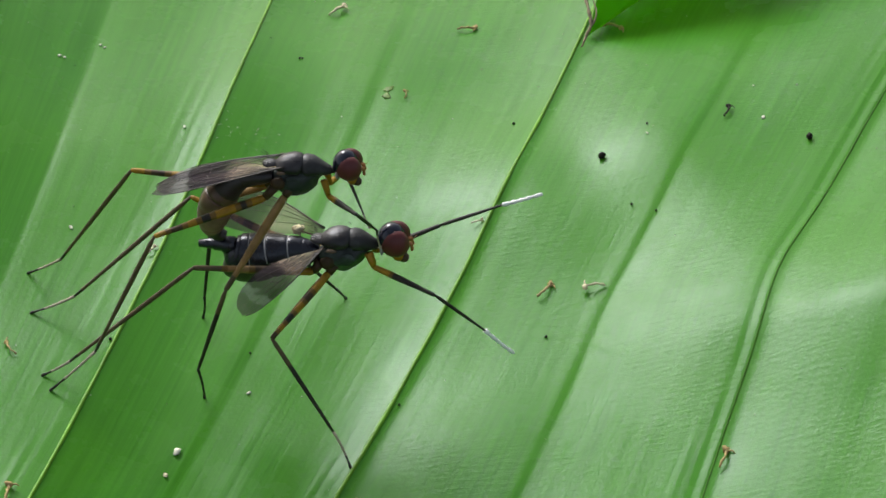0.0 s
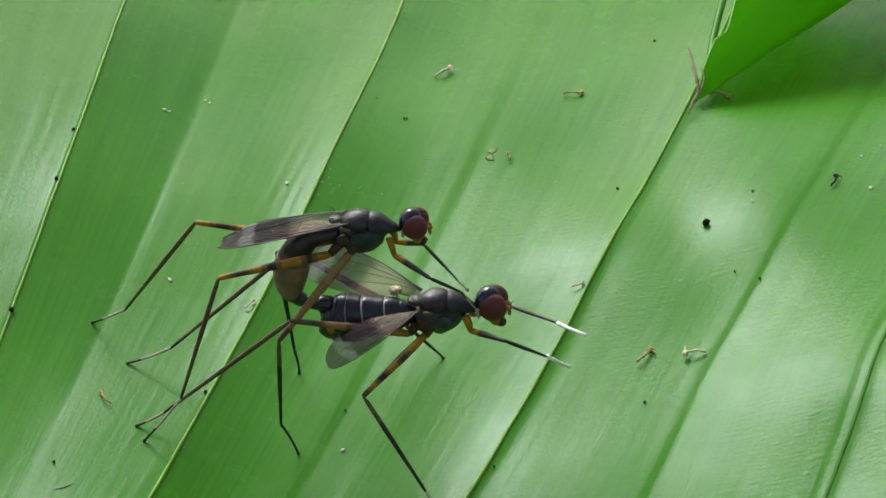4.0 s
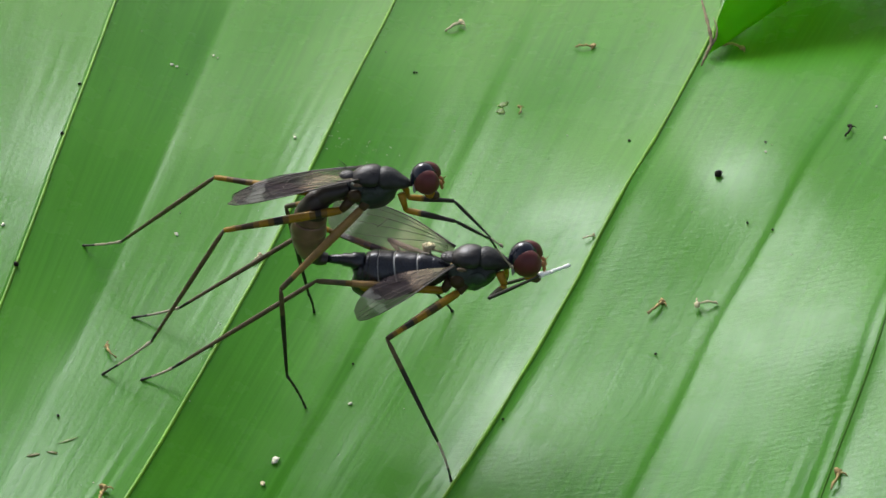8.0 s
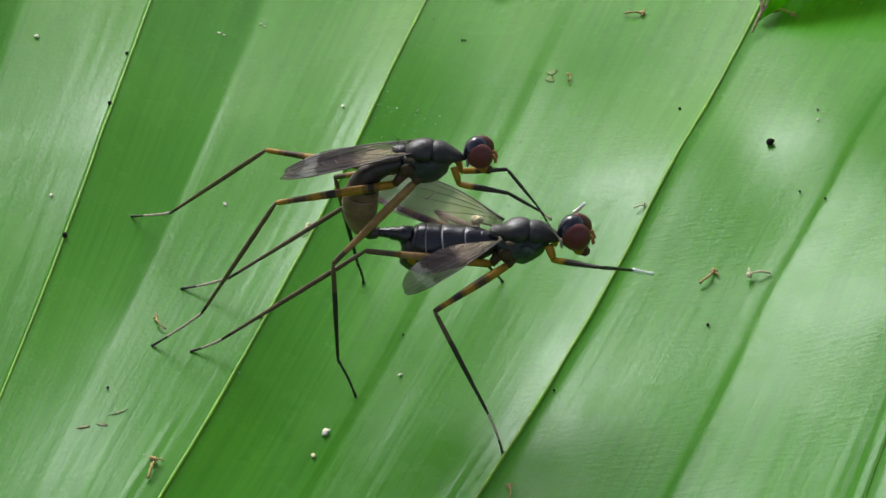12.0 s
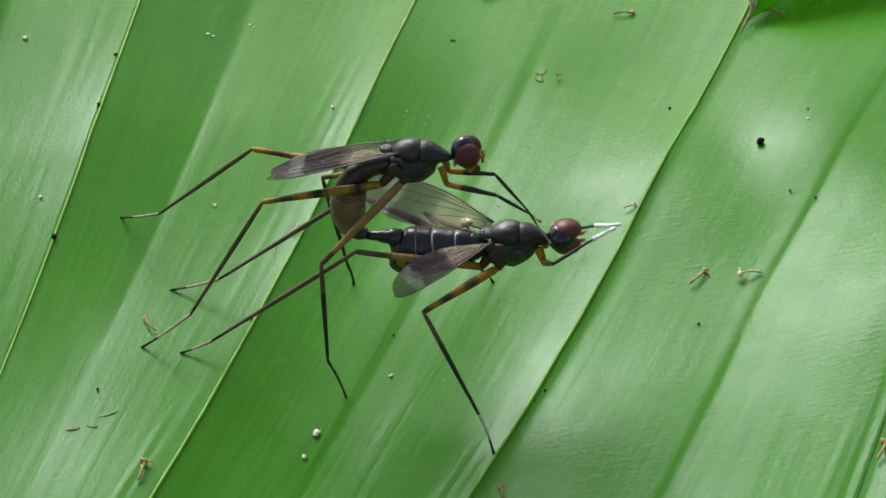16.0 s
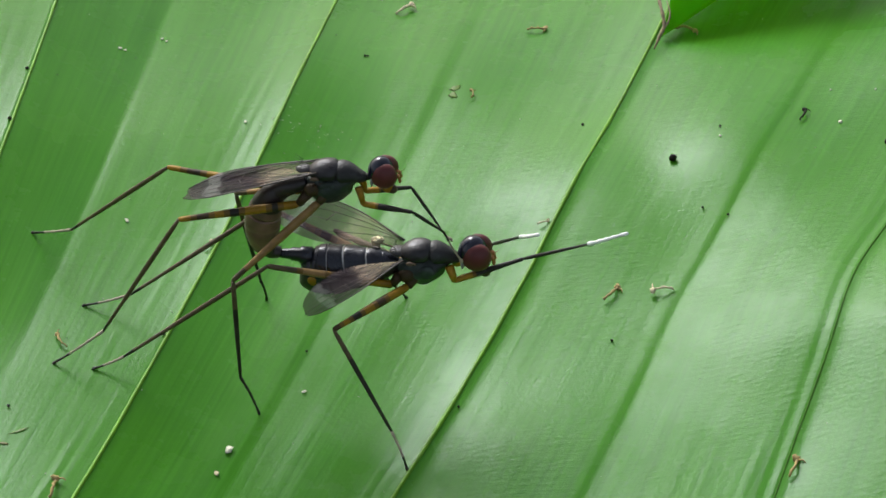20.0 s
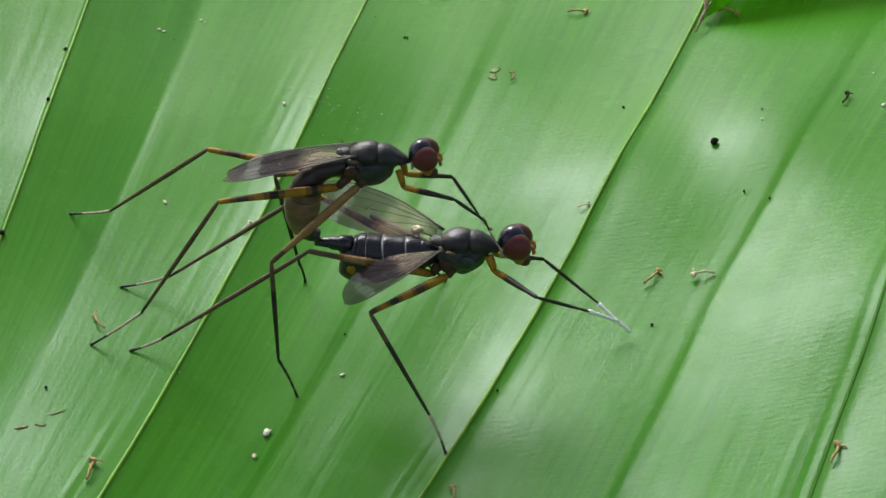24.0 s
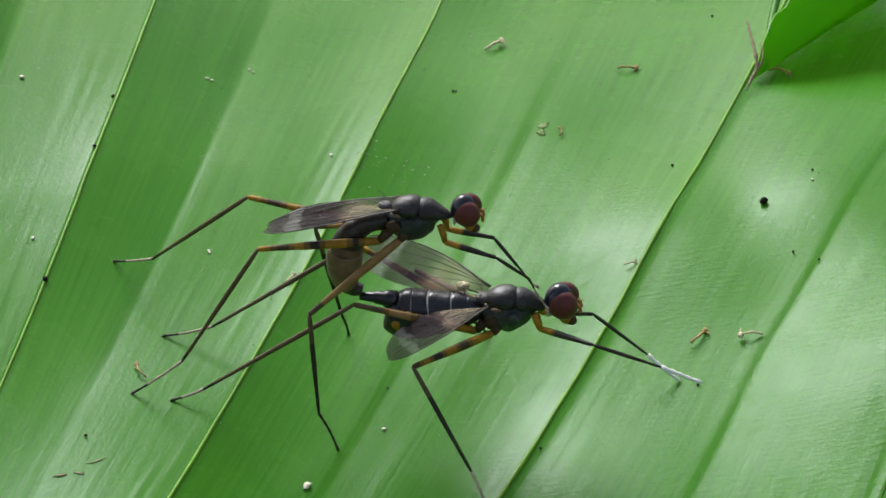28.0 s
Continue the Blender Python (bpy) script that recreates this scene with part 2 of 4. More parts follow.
# ---------- mesh helpers ----------
def link(name, bm, mats, parent=None, label="", smooth=True):
    me = bpy.data.meshes.new(name)
    bm.normal_update()
    bm.to_mesh(me)
    bm.free()
    for m in mats if isinstance(mats, (list, tuple)) else [mats]:
        me.materials.append(m)
    if smooth:
        me.shade_smooth()
    ob = new(name, me)
    if parent:
        ob.parent = parent
    if label:
        ob["label"] = label
    return ob


def part(name, bm, mats, parent, label=""):
    return link(name, bm, mats, parent, label)


def spline(pts, n):
    """Catmull-Rom through tuples of any length, n steps a span."""
    p = [np.array(q, float) for q in pts]
    p = [2 * p[0] - p[1], *p, 2 * p[-1] - p[-2]]
    out = []
    for i in range(1, len(p) - 2):
        for j in range(n):
            s = j / n
            out.append(0.5 * (2 * p[i] + (p[i + 1] - p[i - 1]) * s + (2 * p[i - 1] - 5 * p[i] + 4 * p[i + 1] - p[i + 2]) * s * s + (3 * p[i] - p[i - 1] - 3 * p[i + 1] + p[i + 2]) * s**3))
    out.append(p[-2])
    return out


def loft(rings, seg=20, n=3, mat_of=None, bm=None, taper=0.0, rough=0.0, grooves=()):
    """A closed body along a spine in the xz plane: rings of x, z, half height, half width (mm); grooves: shares of the way at which it is cut in."""
    bm = bm or bmesh.new()
    rs = spline(rings, n)
    loops = []
    for i, (x, z, h, w) in enumerate(rs):
        a, b = rs[max(i - 1, 0)], rs[min(i + 1, len(rs) - 1)]
        d = Vector((b[0] - a[0], 0, b[1] - a[1])).normalized()
        up = Vector((-d.z, 0, d.x))
        if up.z < -0.2:
            up = -up
        cut = 1 - 0.06 * sum(math.exp(-((i / (len(rs) - 1) - g) / 0.007) ** 2) for g in grooves)
        h, w = max(h, 0.02) * cut, max(w, 0.02) * cut
        loops.append([bm.verts.new((Vector((x, 0, z)) + up * h * math.sin(q) + Vector((0, w * math.cos(q) * (1 - taper * max(0, -math.sin(q))), 0))) * MM) for q in np.linspace(0, 2 * math.pi, seg, endpoint=False)])
    for i in range(len(loops) - 1):
        for j in range(seg):
            f = bm.faces.new((loops[i][j], loops[i][(j + 1) % seg], loops[i + 1][(j + 1) % seg], loops[i + 1][j]))
            if mat_of:
                f.material_index = mat_of(i / (len(loops) - 1), math.sin(2 * math.pi * (j + 0.5) / seg))
    bm.faces.new(loops[0])
    bm.faces.new(loops[-1])
    bmesh.ops.recalc_face_normals(bm, faces=bm.faces)
    bm.normal_update()
    for v in bm.verts:
        v.co += v.normal * rough * noise.noise(v.co * 1500) * MM
    return bm


def tube(points, radii, seg=8, mats=None, bm=None):
    """A tube through points (mm) with a radius at each; mats: a material index for each span."""
    bm = bm or bmesh.new()
    ps = [Vector(p) for p in points]
    loops, ref = [], None
    for i, p in enumerate(ps):
        d = (ps[min(i + 1, len(ps) - 1)] - ps[max(i - 1, 0)]).normalized()
        if ref is None:
            ref = d.orthogonal().normalized()
        ref = (ref - d * ref.dot(d)).normalized()
        side = d.cross(ref)
        r = radii[i] if isinstance(radii, (list, tuple)) else radii
        loops.append([bm.verts.new((p + (ref * math.cos(q) + side * math.sin(q)) * r) * MM) for q in np.linspace(0, 2 * math.pi, seg, endpoint=False)])
    faces = []
    for i in range(len(loops) - 1):
        for j in range(seg):
            f = bm.faces.new((loops[i][j], loops[i][(j + 1) % seg], loops[i + 1][(j + 1) % seg], loops[i + 1][j]))
            f.material_index = mats[i] if mats else 0
            faces.append(f)
    a, b = bm.faces.new(loops[0]), bm.faces.new(loops[-1])
    a.material_index, b.material_index = (mats[0], mats[-1]) if mats else (0, 0)
    bmesh.ops.recalc_face_normals(bm, faces=faces + [a, b])
    return bm


def blob(centre, radii, seg=16, rings=10, rough=0.0, seed=0, bm=None):
    """An ellipsoid (mm), made uneven by noise."""
    bm = bm or bmesh.new()
    c = Vector(centre)
    made = bmesh.ops.create_uvsphere(bm, u_segments=seg, v_segments=rings, radius=1.0)["verts"]
    for v in made:
        k = 1 + rough * noise.noise(v.co * 1.7 + Vector((seed, seed * 2, 0)))
        v.co = (c + Vector((v.co.x * radii[0], v.co.y * radii[1], v.co.z * radii[2])) * k) * MM
    return bm


# ---------- the leaf ----------
# ridges of the pleats: x = a + b y + c y y (mm), each standing RIDGE high; the blade falls away and comes up again between them
RIDGES = [(-34.402, 0.0436, -0.00130), (-22.059, 0.1272, -0.00142), (-9.111, 0.2674, -0.00166), (8.834, 0.4153, -0.00186), (28.204, 0.5358, 0.00324), (44.639, 0.6080, 0.00224), (60.639, 0.6880, 0.00224)]
RIDGE = 0.8
# share of the way from ridge to ridge, and the blade's slope there in degrees
SLOPES = [
    [(0, -19), (0.12, -19), (0.3, -19), (0.44, -18), (0.47, 4.8), (0.7, 4.8), (0.9, 4), (1, 6)],
    [(0, -16), (0.1, -14), (0.25, -13), (0.35, -14), (0.375, -11), (0.39, 6), (0.41, 2), (0.5, 0.5), (0.65, 0.5), (0.8, 2.5), (0.88, 6), (1, 10)],
    [(0, -17), (0.08, -13), (0.2, -6), (0.3, 0), (0.385, 0), (0.41, -6), (0.425, -6), (0.44, 2), (0.5, 1), (0.7, 2), (0.85, 4), (0.95, 8), (1, 11)],
    [(0, -13), (0.015, -10), (0.03, 3), (0.06, 8), (0.2, 6), (0.32, 5), (0.44, 4), (0.475, 2), (0.486, -5), (0.497, -5), (0.508, 6), (0.6, 6), (0.75, 5), (0.88, 3), (0.945, 1), (0.957, -7), (0.964, -7), (0.97, 7), (0.985, 7), (1, -3)],
    [(0, -12), (0.015, -8), (0.04, 7), (0.25, 6), (0.45, -1), (0.5, 1), (0.7, 1), (0.9, 2), (1, 4)],
    [(0, -13), (0.12, -9), (0.3, -5), (0.45, -5), (0.5, 1), (0.7, 2), (0.9, 4), (1, 6)],
]
STEPS = 200


def slope_table(nodes):
    """Height along a pleat for a width of one, brought back to nought at the next ridge."""
    out, z = [0.0], 0.0
    for i in range(STEPS):
        p = (i + 0.5) / STEPS
        for (a, s), (b, t) in zip(nodes, nodes[1:]):
            if a <= p <= b:
                z += math.tan(math.radians(s + (t - s) * (p - a) / (b - a))) / STEPS
                break
        out.append(z)
    return [v - z * i / STEPS for i, v in enumerate(out)]


TABLES = [slope_table(s) for s in SLOPES]


def ridge_x(k, y):
    a, b, c = RIDGES[k]
    return a + b * y + c * y * y - (0.5 * math.exp(-((y + 8) / 4) ** 2) if k == 4 else 0)


# soft swellings: x, y, half width, half length, height (mm)
SWELLINGS = [(9.0, 2.5, 3.5, 5.0, 0.35), (12.0, -1.5, 3.8, 4.0, 0.3), (22.0, -9.0, 6.0, 7.0, 0.7), (3.2, 15.0, 4.5, 5.0, 0.22), (18.8, 4.6, 4.6, 6.6, 0.8),
             (11.4, 4.0, 2.4, 4.0, 0.18), (-17.0, -26.0, 7.0, 9.0, 1.1), (-4.0, -17.5, 4.0, 5.0, 0.3), (14.0, -29.0, 10.0, 10.0, 1.2)]


def swell(x, y):
    """The slow rise and fall of the whole blade."""
    u = x - 0.4 * y
    lump = sum(h * math.exp(-((x - a) / v) ** 2 - ((y - b) / w) ** 2) for a, b, v, w, h in SWELLINGS)
    return -(0.0036 if y > 0 else 0.0016) * y * y + (0.0034 * x * x if x > -9 else 0.0034 * (81 + 20 * (-x - 9))) + 0.000013 * max(0, x - 6) ** 2 * min(20, max(0, 8 - y)) ** 2 + 0.00013 * (min(max(0, -x), 25.0) ** 3 + 1875 * max(0, -x - 25)) / (1 + math.exp(-(y + 7) / 7)) + 0.0025 * max(0, -x - 4) * max(0, y) + lump + 0.12 * math.sin(u * 0.31 + 0.5) * math.sin(y * 0.17 + 1.2) + 0.1 * math.sin(u * 0.17 - y * 0.23 + 0.4)


def blade(k, p, y):
    """A point of pleat k: the share p of the way to the next ridge, and y (mm)."""
    w = ridge_x(k + 1, y) - ridge_x(k, y)
    x = ridge_x(k, y) + p * w
    f = p * STEPS
    i = min(int(f), STEPS - 1)
    w *= 1 if k > 1 else min(1, max(0.1, 0.8 + 0.055 * y))
    z = RIDGE + w * (TABLES[k][i] + (TABLES[k][i + 1] - TABLES[k][i]) * (f - i))
    z -= 0.02 * math.exp(-p * w / 0.8)
    return x, z + swell(x, y)


def leaf_z(x, y):
    k = 0
    while k < len(RIDGES) - 2 and ridge_x(k + 1, y) < x:
        k += 1
    p = (x - ridge_x(k, y)) / (ridge_x(k + 1, y) - ridge_x(k, y))
    return blade(k, min(0.999, max(0.0, p)), y)[1]


def vein_u(k, p):
    """Place across the leaf, the same all along a vein (mm)."""
    return RIDGES[k][0] + p * (RIDGES[k + 1][0] - RIDGES[k][0])


def ripple(u, y, left):
    """Fine unevenness of the blade; left: the distance to the ridge on its right, beside which small veins run."""
    z = 0.05 * noise.noise(Vector((u * 0.25, y * 0.09, 3.0))) + 0.007 * noise.noise(Vector((u * 1.3, y * 0.1, 9.0))) + 0.0025 * noise.noise(Vector((u * 4.0, y * 0.2, 1.0)))
    for d, h in ((0.9, 0.026), (1.7, 0.032), (2.6, 0.02), (3.9, 0.01), (5.2, 0.01)):
        z += h * math.exp(-(((left - d - 0.15 * math.sin(y * 0.2 + d)) / 0.22) ** 2)) * max(0, 0.25 + noise.noise(Vector((y * 0.12, d * 3, 2.0))))
    return z


def build_leaf():
    leaf = tagged(new("leaf"), "large glossy green pleated leaf blade with raised pale veins", "leaf")
    ys = list(np.arange(-30, 50.1, 0.8))
    for k in range(len(RIDGES) - 1):
        n = 110 if 0 < k < 4 else 50
        bm = bmesh.new()
        grid = []
        for y in ys:
            w = ridge_x(k + 1, y) - ridge_x(k, y)
            row = []
            for j in range(n + 1):
                p = j / n
                x, z = blade(k, p, y)
                row.append(bm.verts.new((x * MM, y * MM, (z + ripple(vein_u(k, p), y, w * (1 - p))) * MM)))
            # the lip of the ridge, turned down over the next pleat
            last = row[-1].co
            row.append(bm.verts.new(last + Vector((0.05, 0, -0.06)) * MM))
            row.append(bm.verts.new(last + Vector((0.03, 0, -0.5)) * MM))
            grid.append(row)
        for i in range(len(ys) - 1):
            for j in range(n + 2):
                bm.faces.new((grid[i][j], grid[i][j + 1], grid[i + 1][j + 1], grid[i + 1][j]))
        uv = bm.loops.layers.uv.new("veins")
        spot = {v: (vein_u(k, min(1.0, j / n)), y) for y, row in zip(ys, grid) for j, v in enumerate(row)}
        for f in bm.faces:
            for corner in f.loops:
                u, y = spot[corner.vert]
                corner[uv].uv = (u * MM, y * MM)
        part("pleat", bm, LEAF, leaf)
    # veins on ridges 1 to 3; at 4 a dark tube paints the lip's shade
    for k, r in ((1, 0.09), (2, 0.1), (3, 0.1), (4, 0.05)):
        pts, rad = [], []
        for y in np.arange(-30, 50.1, 0.8):
            x, z = blade(k - 1, 1.0, y)
            pts.append((x - 0.02 + 0.03 * noise.noise(Vector((y * 0.4, k, 0))), y, z + ripple(vein_u(k - 1, 1.0), y, 0) - 0.02))
            rad.append(r * (1 + 0.35 * noise.noise(Vector((y * 0.3, k, 5)))))
        part("vein_and_lip_shade", tube(pts, rad, 8), RIB if k < 4 else LIP_SHADE, leaf, "raised pale yellow-green vein" if k < 4 else "dark green line painted for the shade under the ridge's lip")
    return leaf


build_leaf()
ground = tagged(link("ground", (lambda b: (bmesh.ops.create_grid(b, x_segments=2, y_segments=2, size=400), b)[1])(bmesh.new()), SOIL), "dark forest floor far below the leaf", "ground", kind="structure")
ground.location = (0, 0, -0.5)


# ---------- the flies ----------
def aim(origin, tip, hint):
    """A frame at origin with x to the tip and z on the side of the hint."""
    o, x, h = Vector(origin), (Vector(tip) - Vector(origin)).normalized(), Vector(hint)
    z = (h - x * h.dot(x)).normalized()
    y = z.cross(x)
    m = Matrix((x, y, z)).transposed().to_4x4()
    m.translation = o * MM
    return m


def segment(length, r0, r1, bands, sag=0.0, steps=40):
    """A leg segment along x, thicker before the middle, with bands of material indices along it."""
    pts, rad, mats = [], [], []
    for i in range(steps + 1):
        s = i / steps
        swell = 1 + 0.28 * math.sin(math.pi * min(1, s * 1.25)) * (r0 > r1 * 1.2)
        end = 0.75 if i in (0, steps) else 1
        pts.append((length * s, 0, sag * 4 * s * (1 - s)))
        rad.append((r0 + (r1 - r0) * s) * swell * end)
        if i < steps:
            mid = (i + 0.5) / steps
            mats.append(next(m for lim, m in bands if mid <= lim))
    # the colours run into one another
    soft = [AMBER_BROWN if mats[i] != mats[min(i + 1, steps - 1)] or mats[i] != mats[max(i - 1, 0)] else mats[i] for i in range(steps)]
    return tube(pts, rad, 8, soft if 0 in mats else mats)


AMBER_BROWN = 7
OLIVE = plain("leg_olive_brown", (0.085, 0.06, 0.026), 0.5, 2.0, 0.3, spec=0.3)
RUSSET = plain("leg_russet", (0.25, 0.145, 0.045), 0.5, 2.0, 0.3, spec=0.3)
LEG_MATS = [AMBER, UMBER, BLACK, TAN, WHITE, OLIVE, RUSSET, plain("leg_amber_brown", (0.14, 0.078, 0.01), 0.5, 2.0, 0.3, spec=0.3)]


class Leg:
    """Thigh, shank and foot of one leg; hip, knee, ankle and tip in the fly's space (mm) at rest."""

    def __init__(self, fly, hip, knee, ankle, tip, thigh_bands, shank_bands, foot_bands, thick=1.0, foot=1.0):
        self.fly, self.hip, self.knee, self.tip = fly, Vector(hip), Vector(knee), Vector(tip)
        self.steps, self.bends = [(0.0, *tip), (28.0, *tip)], [(0.0, *knee), (28.0, *knee)]
        self.l1, self.l2 = (self.knee - self.hip).length, (self.tip - self.knee).length
        self.thigh = part("thigh", segment(self.l1, 0.195 * thick, 0.135 * thick, thigh_bands), LEG_MATS, fly, "slender thigh banded amber and dark brown")
        m = aim(self.knee, self.tip, self.hip - self.knee)
        a = (m.inverted() @ (Vector(ankle) * MM)) / MM
        self.shank = part("shank", segment(a.length, 0.11 * thick, 0.085 * thick, shank_bands, steps=14), LEG_MATS, fly, "thin dark shank")
        turn = Vector((1, 0, 0)).rotation_difference(a)
        self.shank.data.transform(turn.to_matrix().to_4x4())
        # the foot: five short joints, two claws and a pad
        end = Vector((self.l2, 0, 0))
        d = end - a
        pts, rad, mats = [], [], []
        for i in range(11):
            s = i / 10
            pts.append(a + d * s + Vector((0, 0, 0.06 * math.sin(math.pi * s))))
            rad.append((0.085 - 0.02 * s) * thick * foot * (0.7 if i % 2 == 0 and 0 < i < 10 else 1.0))
            mats.append(next(k for lim, k in foot_bands if (i + 0.5) / 10 <= lim + 0.06))
        bm = tube(pts, rad, 8, mats[:10])
        n0 = len(bm.faces)
        blob(end, (0.15, 0.1, 0.08), 8, 6, bm=bm)
        bm.faces.ensure_lookup_table()
        for f in bm.faces[n0:]:
            f.material_index = mats[-1]
        self.foot = part("foot", bm, LEG_MATS, self.shank, "jointed foot with claws")

    def at(self, knee, tip, hip=None):
        hip = self.hip if hip is None else hip
        return aim(hip, knee, (0, 0, 1)), aim(knee, tip, hip - knee)

    def reach(self, tip, bend=None):
        """The knee for a tip that has moved in the fly's space."""
        v = tip - self.hip
        d = min(v.length, (self.l1 + self.l2) * 0.999)
        x = v.normalized()
        c = (self.l1**2 - self.l2**2 + d * d) / (2 * d)
        h = math.sqrt(max(self.l1**2 - c * c, 0))
        rest = (self.knee if bend is None else Vector(bend)) - self.hip
        side = rest - x * rest.dot(x)
        return self.hip + x * c + side.normalized() * h, self.hip + x * d


def build_wing(fly, base, tip, side, width, label, clear=0.0):
    """A wing from base to tip (mm); side: the way its trailing edge lies."""
    length = (Vector(tip) - Vector(base)).length
    m = aim(base, tip, (0, 0, 1))
    y_in = 1 if (m.to_3x3() @ Vector((0, 1, 0))).dot(Vector(side)) > 0 else -1

    def edge(s):
        w = max(0, 1 - ((s - 0.6) / 0.4) ** 2.6) ** 0.5 if s > 0.6 else 0.1 + 0.9 * math.sin(math.pi / 2 * s / 0.6) ** 1.2
        return -0.28 * width * w, 0.72 * width * w

    def at(s, c):
        lo, hi = edge(s)
        y = lo + (hi - lo) * c
        z = 0.18 * math.sin(math.pi * s) + 0.07 * math.sin(c * 9) * (1 - s) * s * 3 - 0.15 * c * c * width / 2
        return (length * s, y * y_in, z)

    bm = bmesh.new()
    ns, nc = 26, 9
    g = [[bm.verts.new(Vector(at(i / ns, j / nc)) * MM) for j in range(nc + 1)] for i in range(ns + 1)]
    for i in range(ns):
        for j in range(nc):
            bm.faces.new((g[i][j], g[i + 1][j], g[i + 1][j + 1], g[i][j + 1]))
    wing = part("wing", bm, wing_mat(length, clear), fly, label)
    wing.matrix_basis = m
    for c0, c1, s1, r in ((0.0, 0.0, 0.99, 0.04), (0.05, 0.16, 0.96, 0.016), (0.12, 0.36, 0.97, 0.018), (0.2, 0.58, 0.93, 0.015), (0.3, 0.85, 0.72, 0.014)):
        pts = []
        for i in range(15):
            s = s1 * i / 14
            x, y, z = at(s, c0 + (c1 - c0) * (i / 14) ** 0.8)
            pts.append((x, y, z + 0.01))
        part("wing_vein", tube(pts, [r * (1.2 - 0.7 * i / 14) for i in range(15)], 6), VEIN, wing)
    a, b = at(0.55, 0.3 * 0.5 + 0.1), at(0.58, 0.5)
    part("wing_vein", tube([a, b], 0.018, 6), VEIN, wing)
    return wing


def build_head(fly, c, k):
    """Head with big side eyes, short feelers and mouthparts, in the fly's space; k: its size."""
    head = part("head", blob((-0.04 * k, 0, 0.14 * k), (0.8 * k, 0.8 * k, 1.0 * k), 28, 20, 0.03), GLOSS, fly, "glossy blue-black head")
    head.location = Vector(c) * MM
    for s in (-1, 1):
        bm = blob((0, 0, 0), (0.8 * k, 0.56 * k, 0.84 * k), 28, 18)
        e = part("eye", bm, EYE, head, "large round maroon compound eye")
        e.matrix_basis = pose(0.16 * k * MM, s * 0.4 * k * MM, 0.14 * k * MM, s * 4, 0, s * 6)
        bm = tube([(0.74 * k, s * 0.16 * k, 0.1 * k), (0.98 * k, s * 0.2 * k, 0.04 * k), (1.06 * k, s * 0.22 * k, -0.18 * k)], [0.07 * k, 0.12 * k, 0.1 * k], 8)
        blob((1.08 * k, s * 0.22 * k, -0.3 * k), (0.11 * k, 0.08 * k, 0.2 * k), 8, 6, bm=bm)
        tube([(1.05 * k, s * 0.23 * k, -0.12 * k), (1.3 * k, s * 0.34 * k, 0.15 * k)], [0.025 * k, 0.008 * k], 5, bm=bm)
        part("antenna", bm, ORANGE, head, "short orange feeler")
    bm = blob((0.34 * k, 0, -0.98 * k), (0.36 * k, 0.36 * k, 0.36 * k), 14, 10, 0.15)
    part("cheek", bm, AMBER, head, "yellowish lower face")
    bm = blob((0.62 * k, 0, -1.16 * k), (0.32 * k, 0.3 * k, 0.26 * k), 14, 10, 0.2, 3)
    part("mouthpart", bm, UMBER, head, "brown blunt mouthparts")
    part("collar", blob((-0.56 * k, 0, -0.3 * k), (0.13 * k, 0.62 * k, 0.62 * k), 16, 12), BAND, head, "pale rim behind the head")
    return head


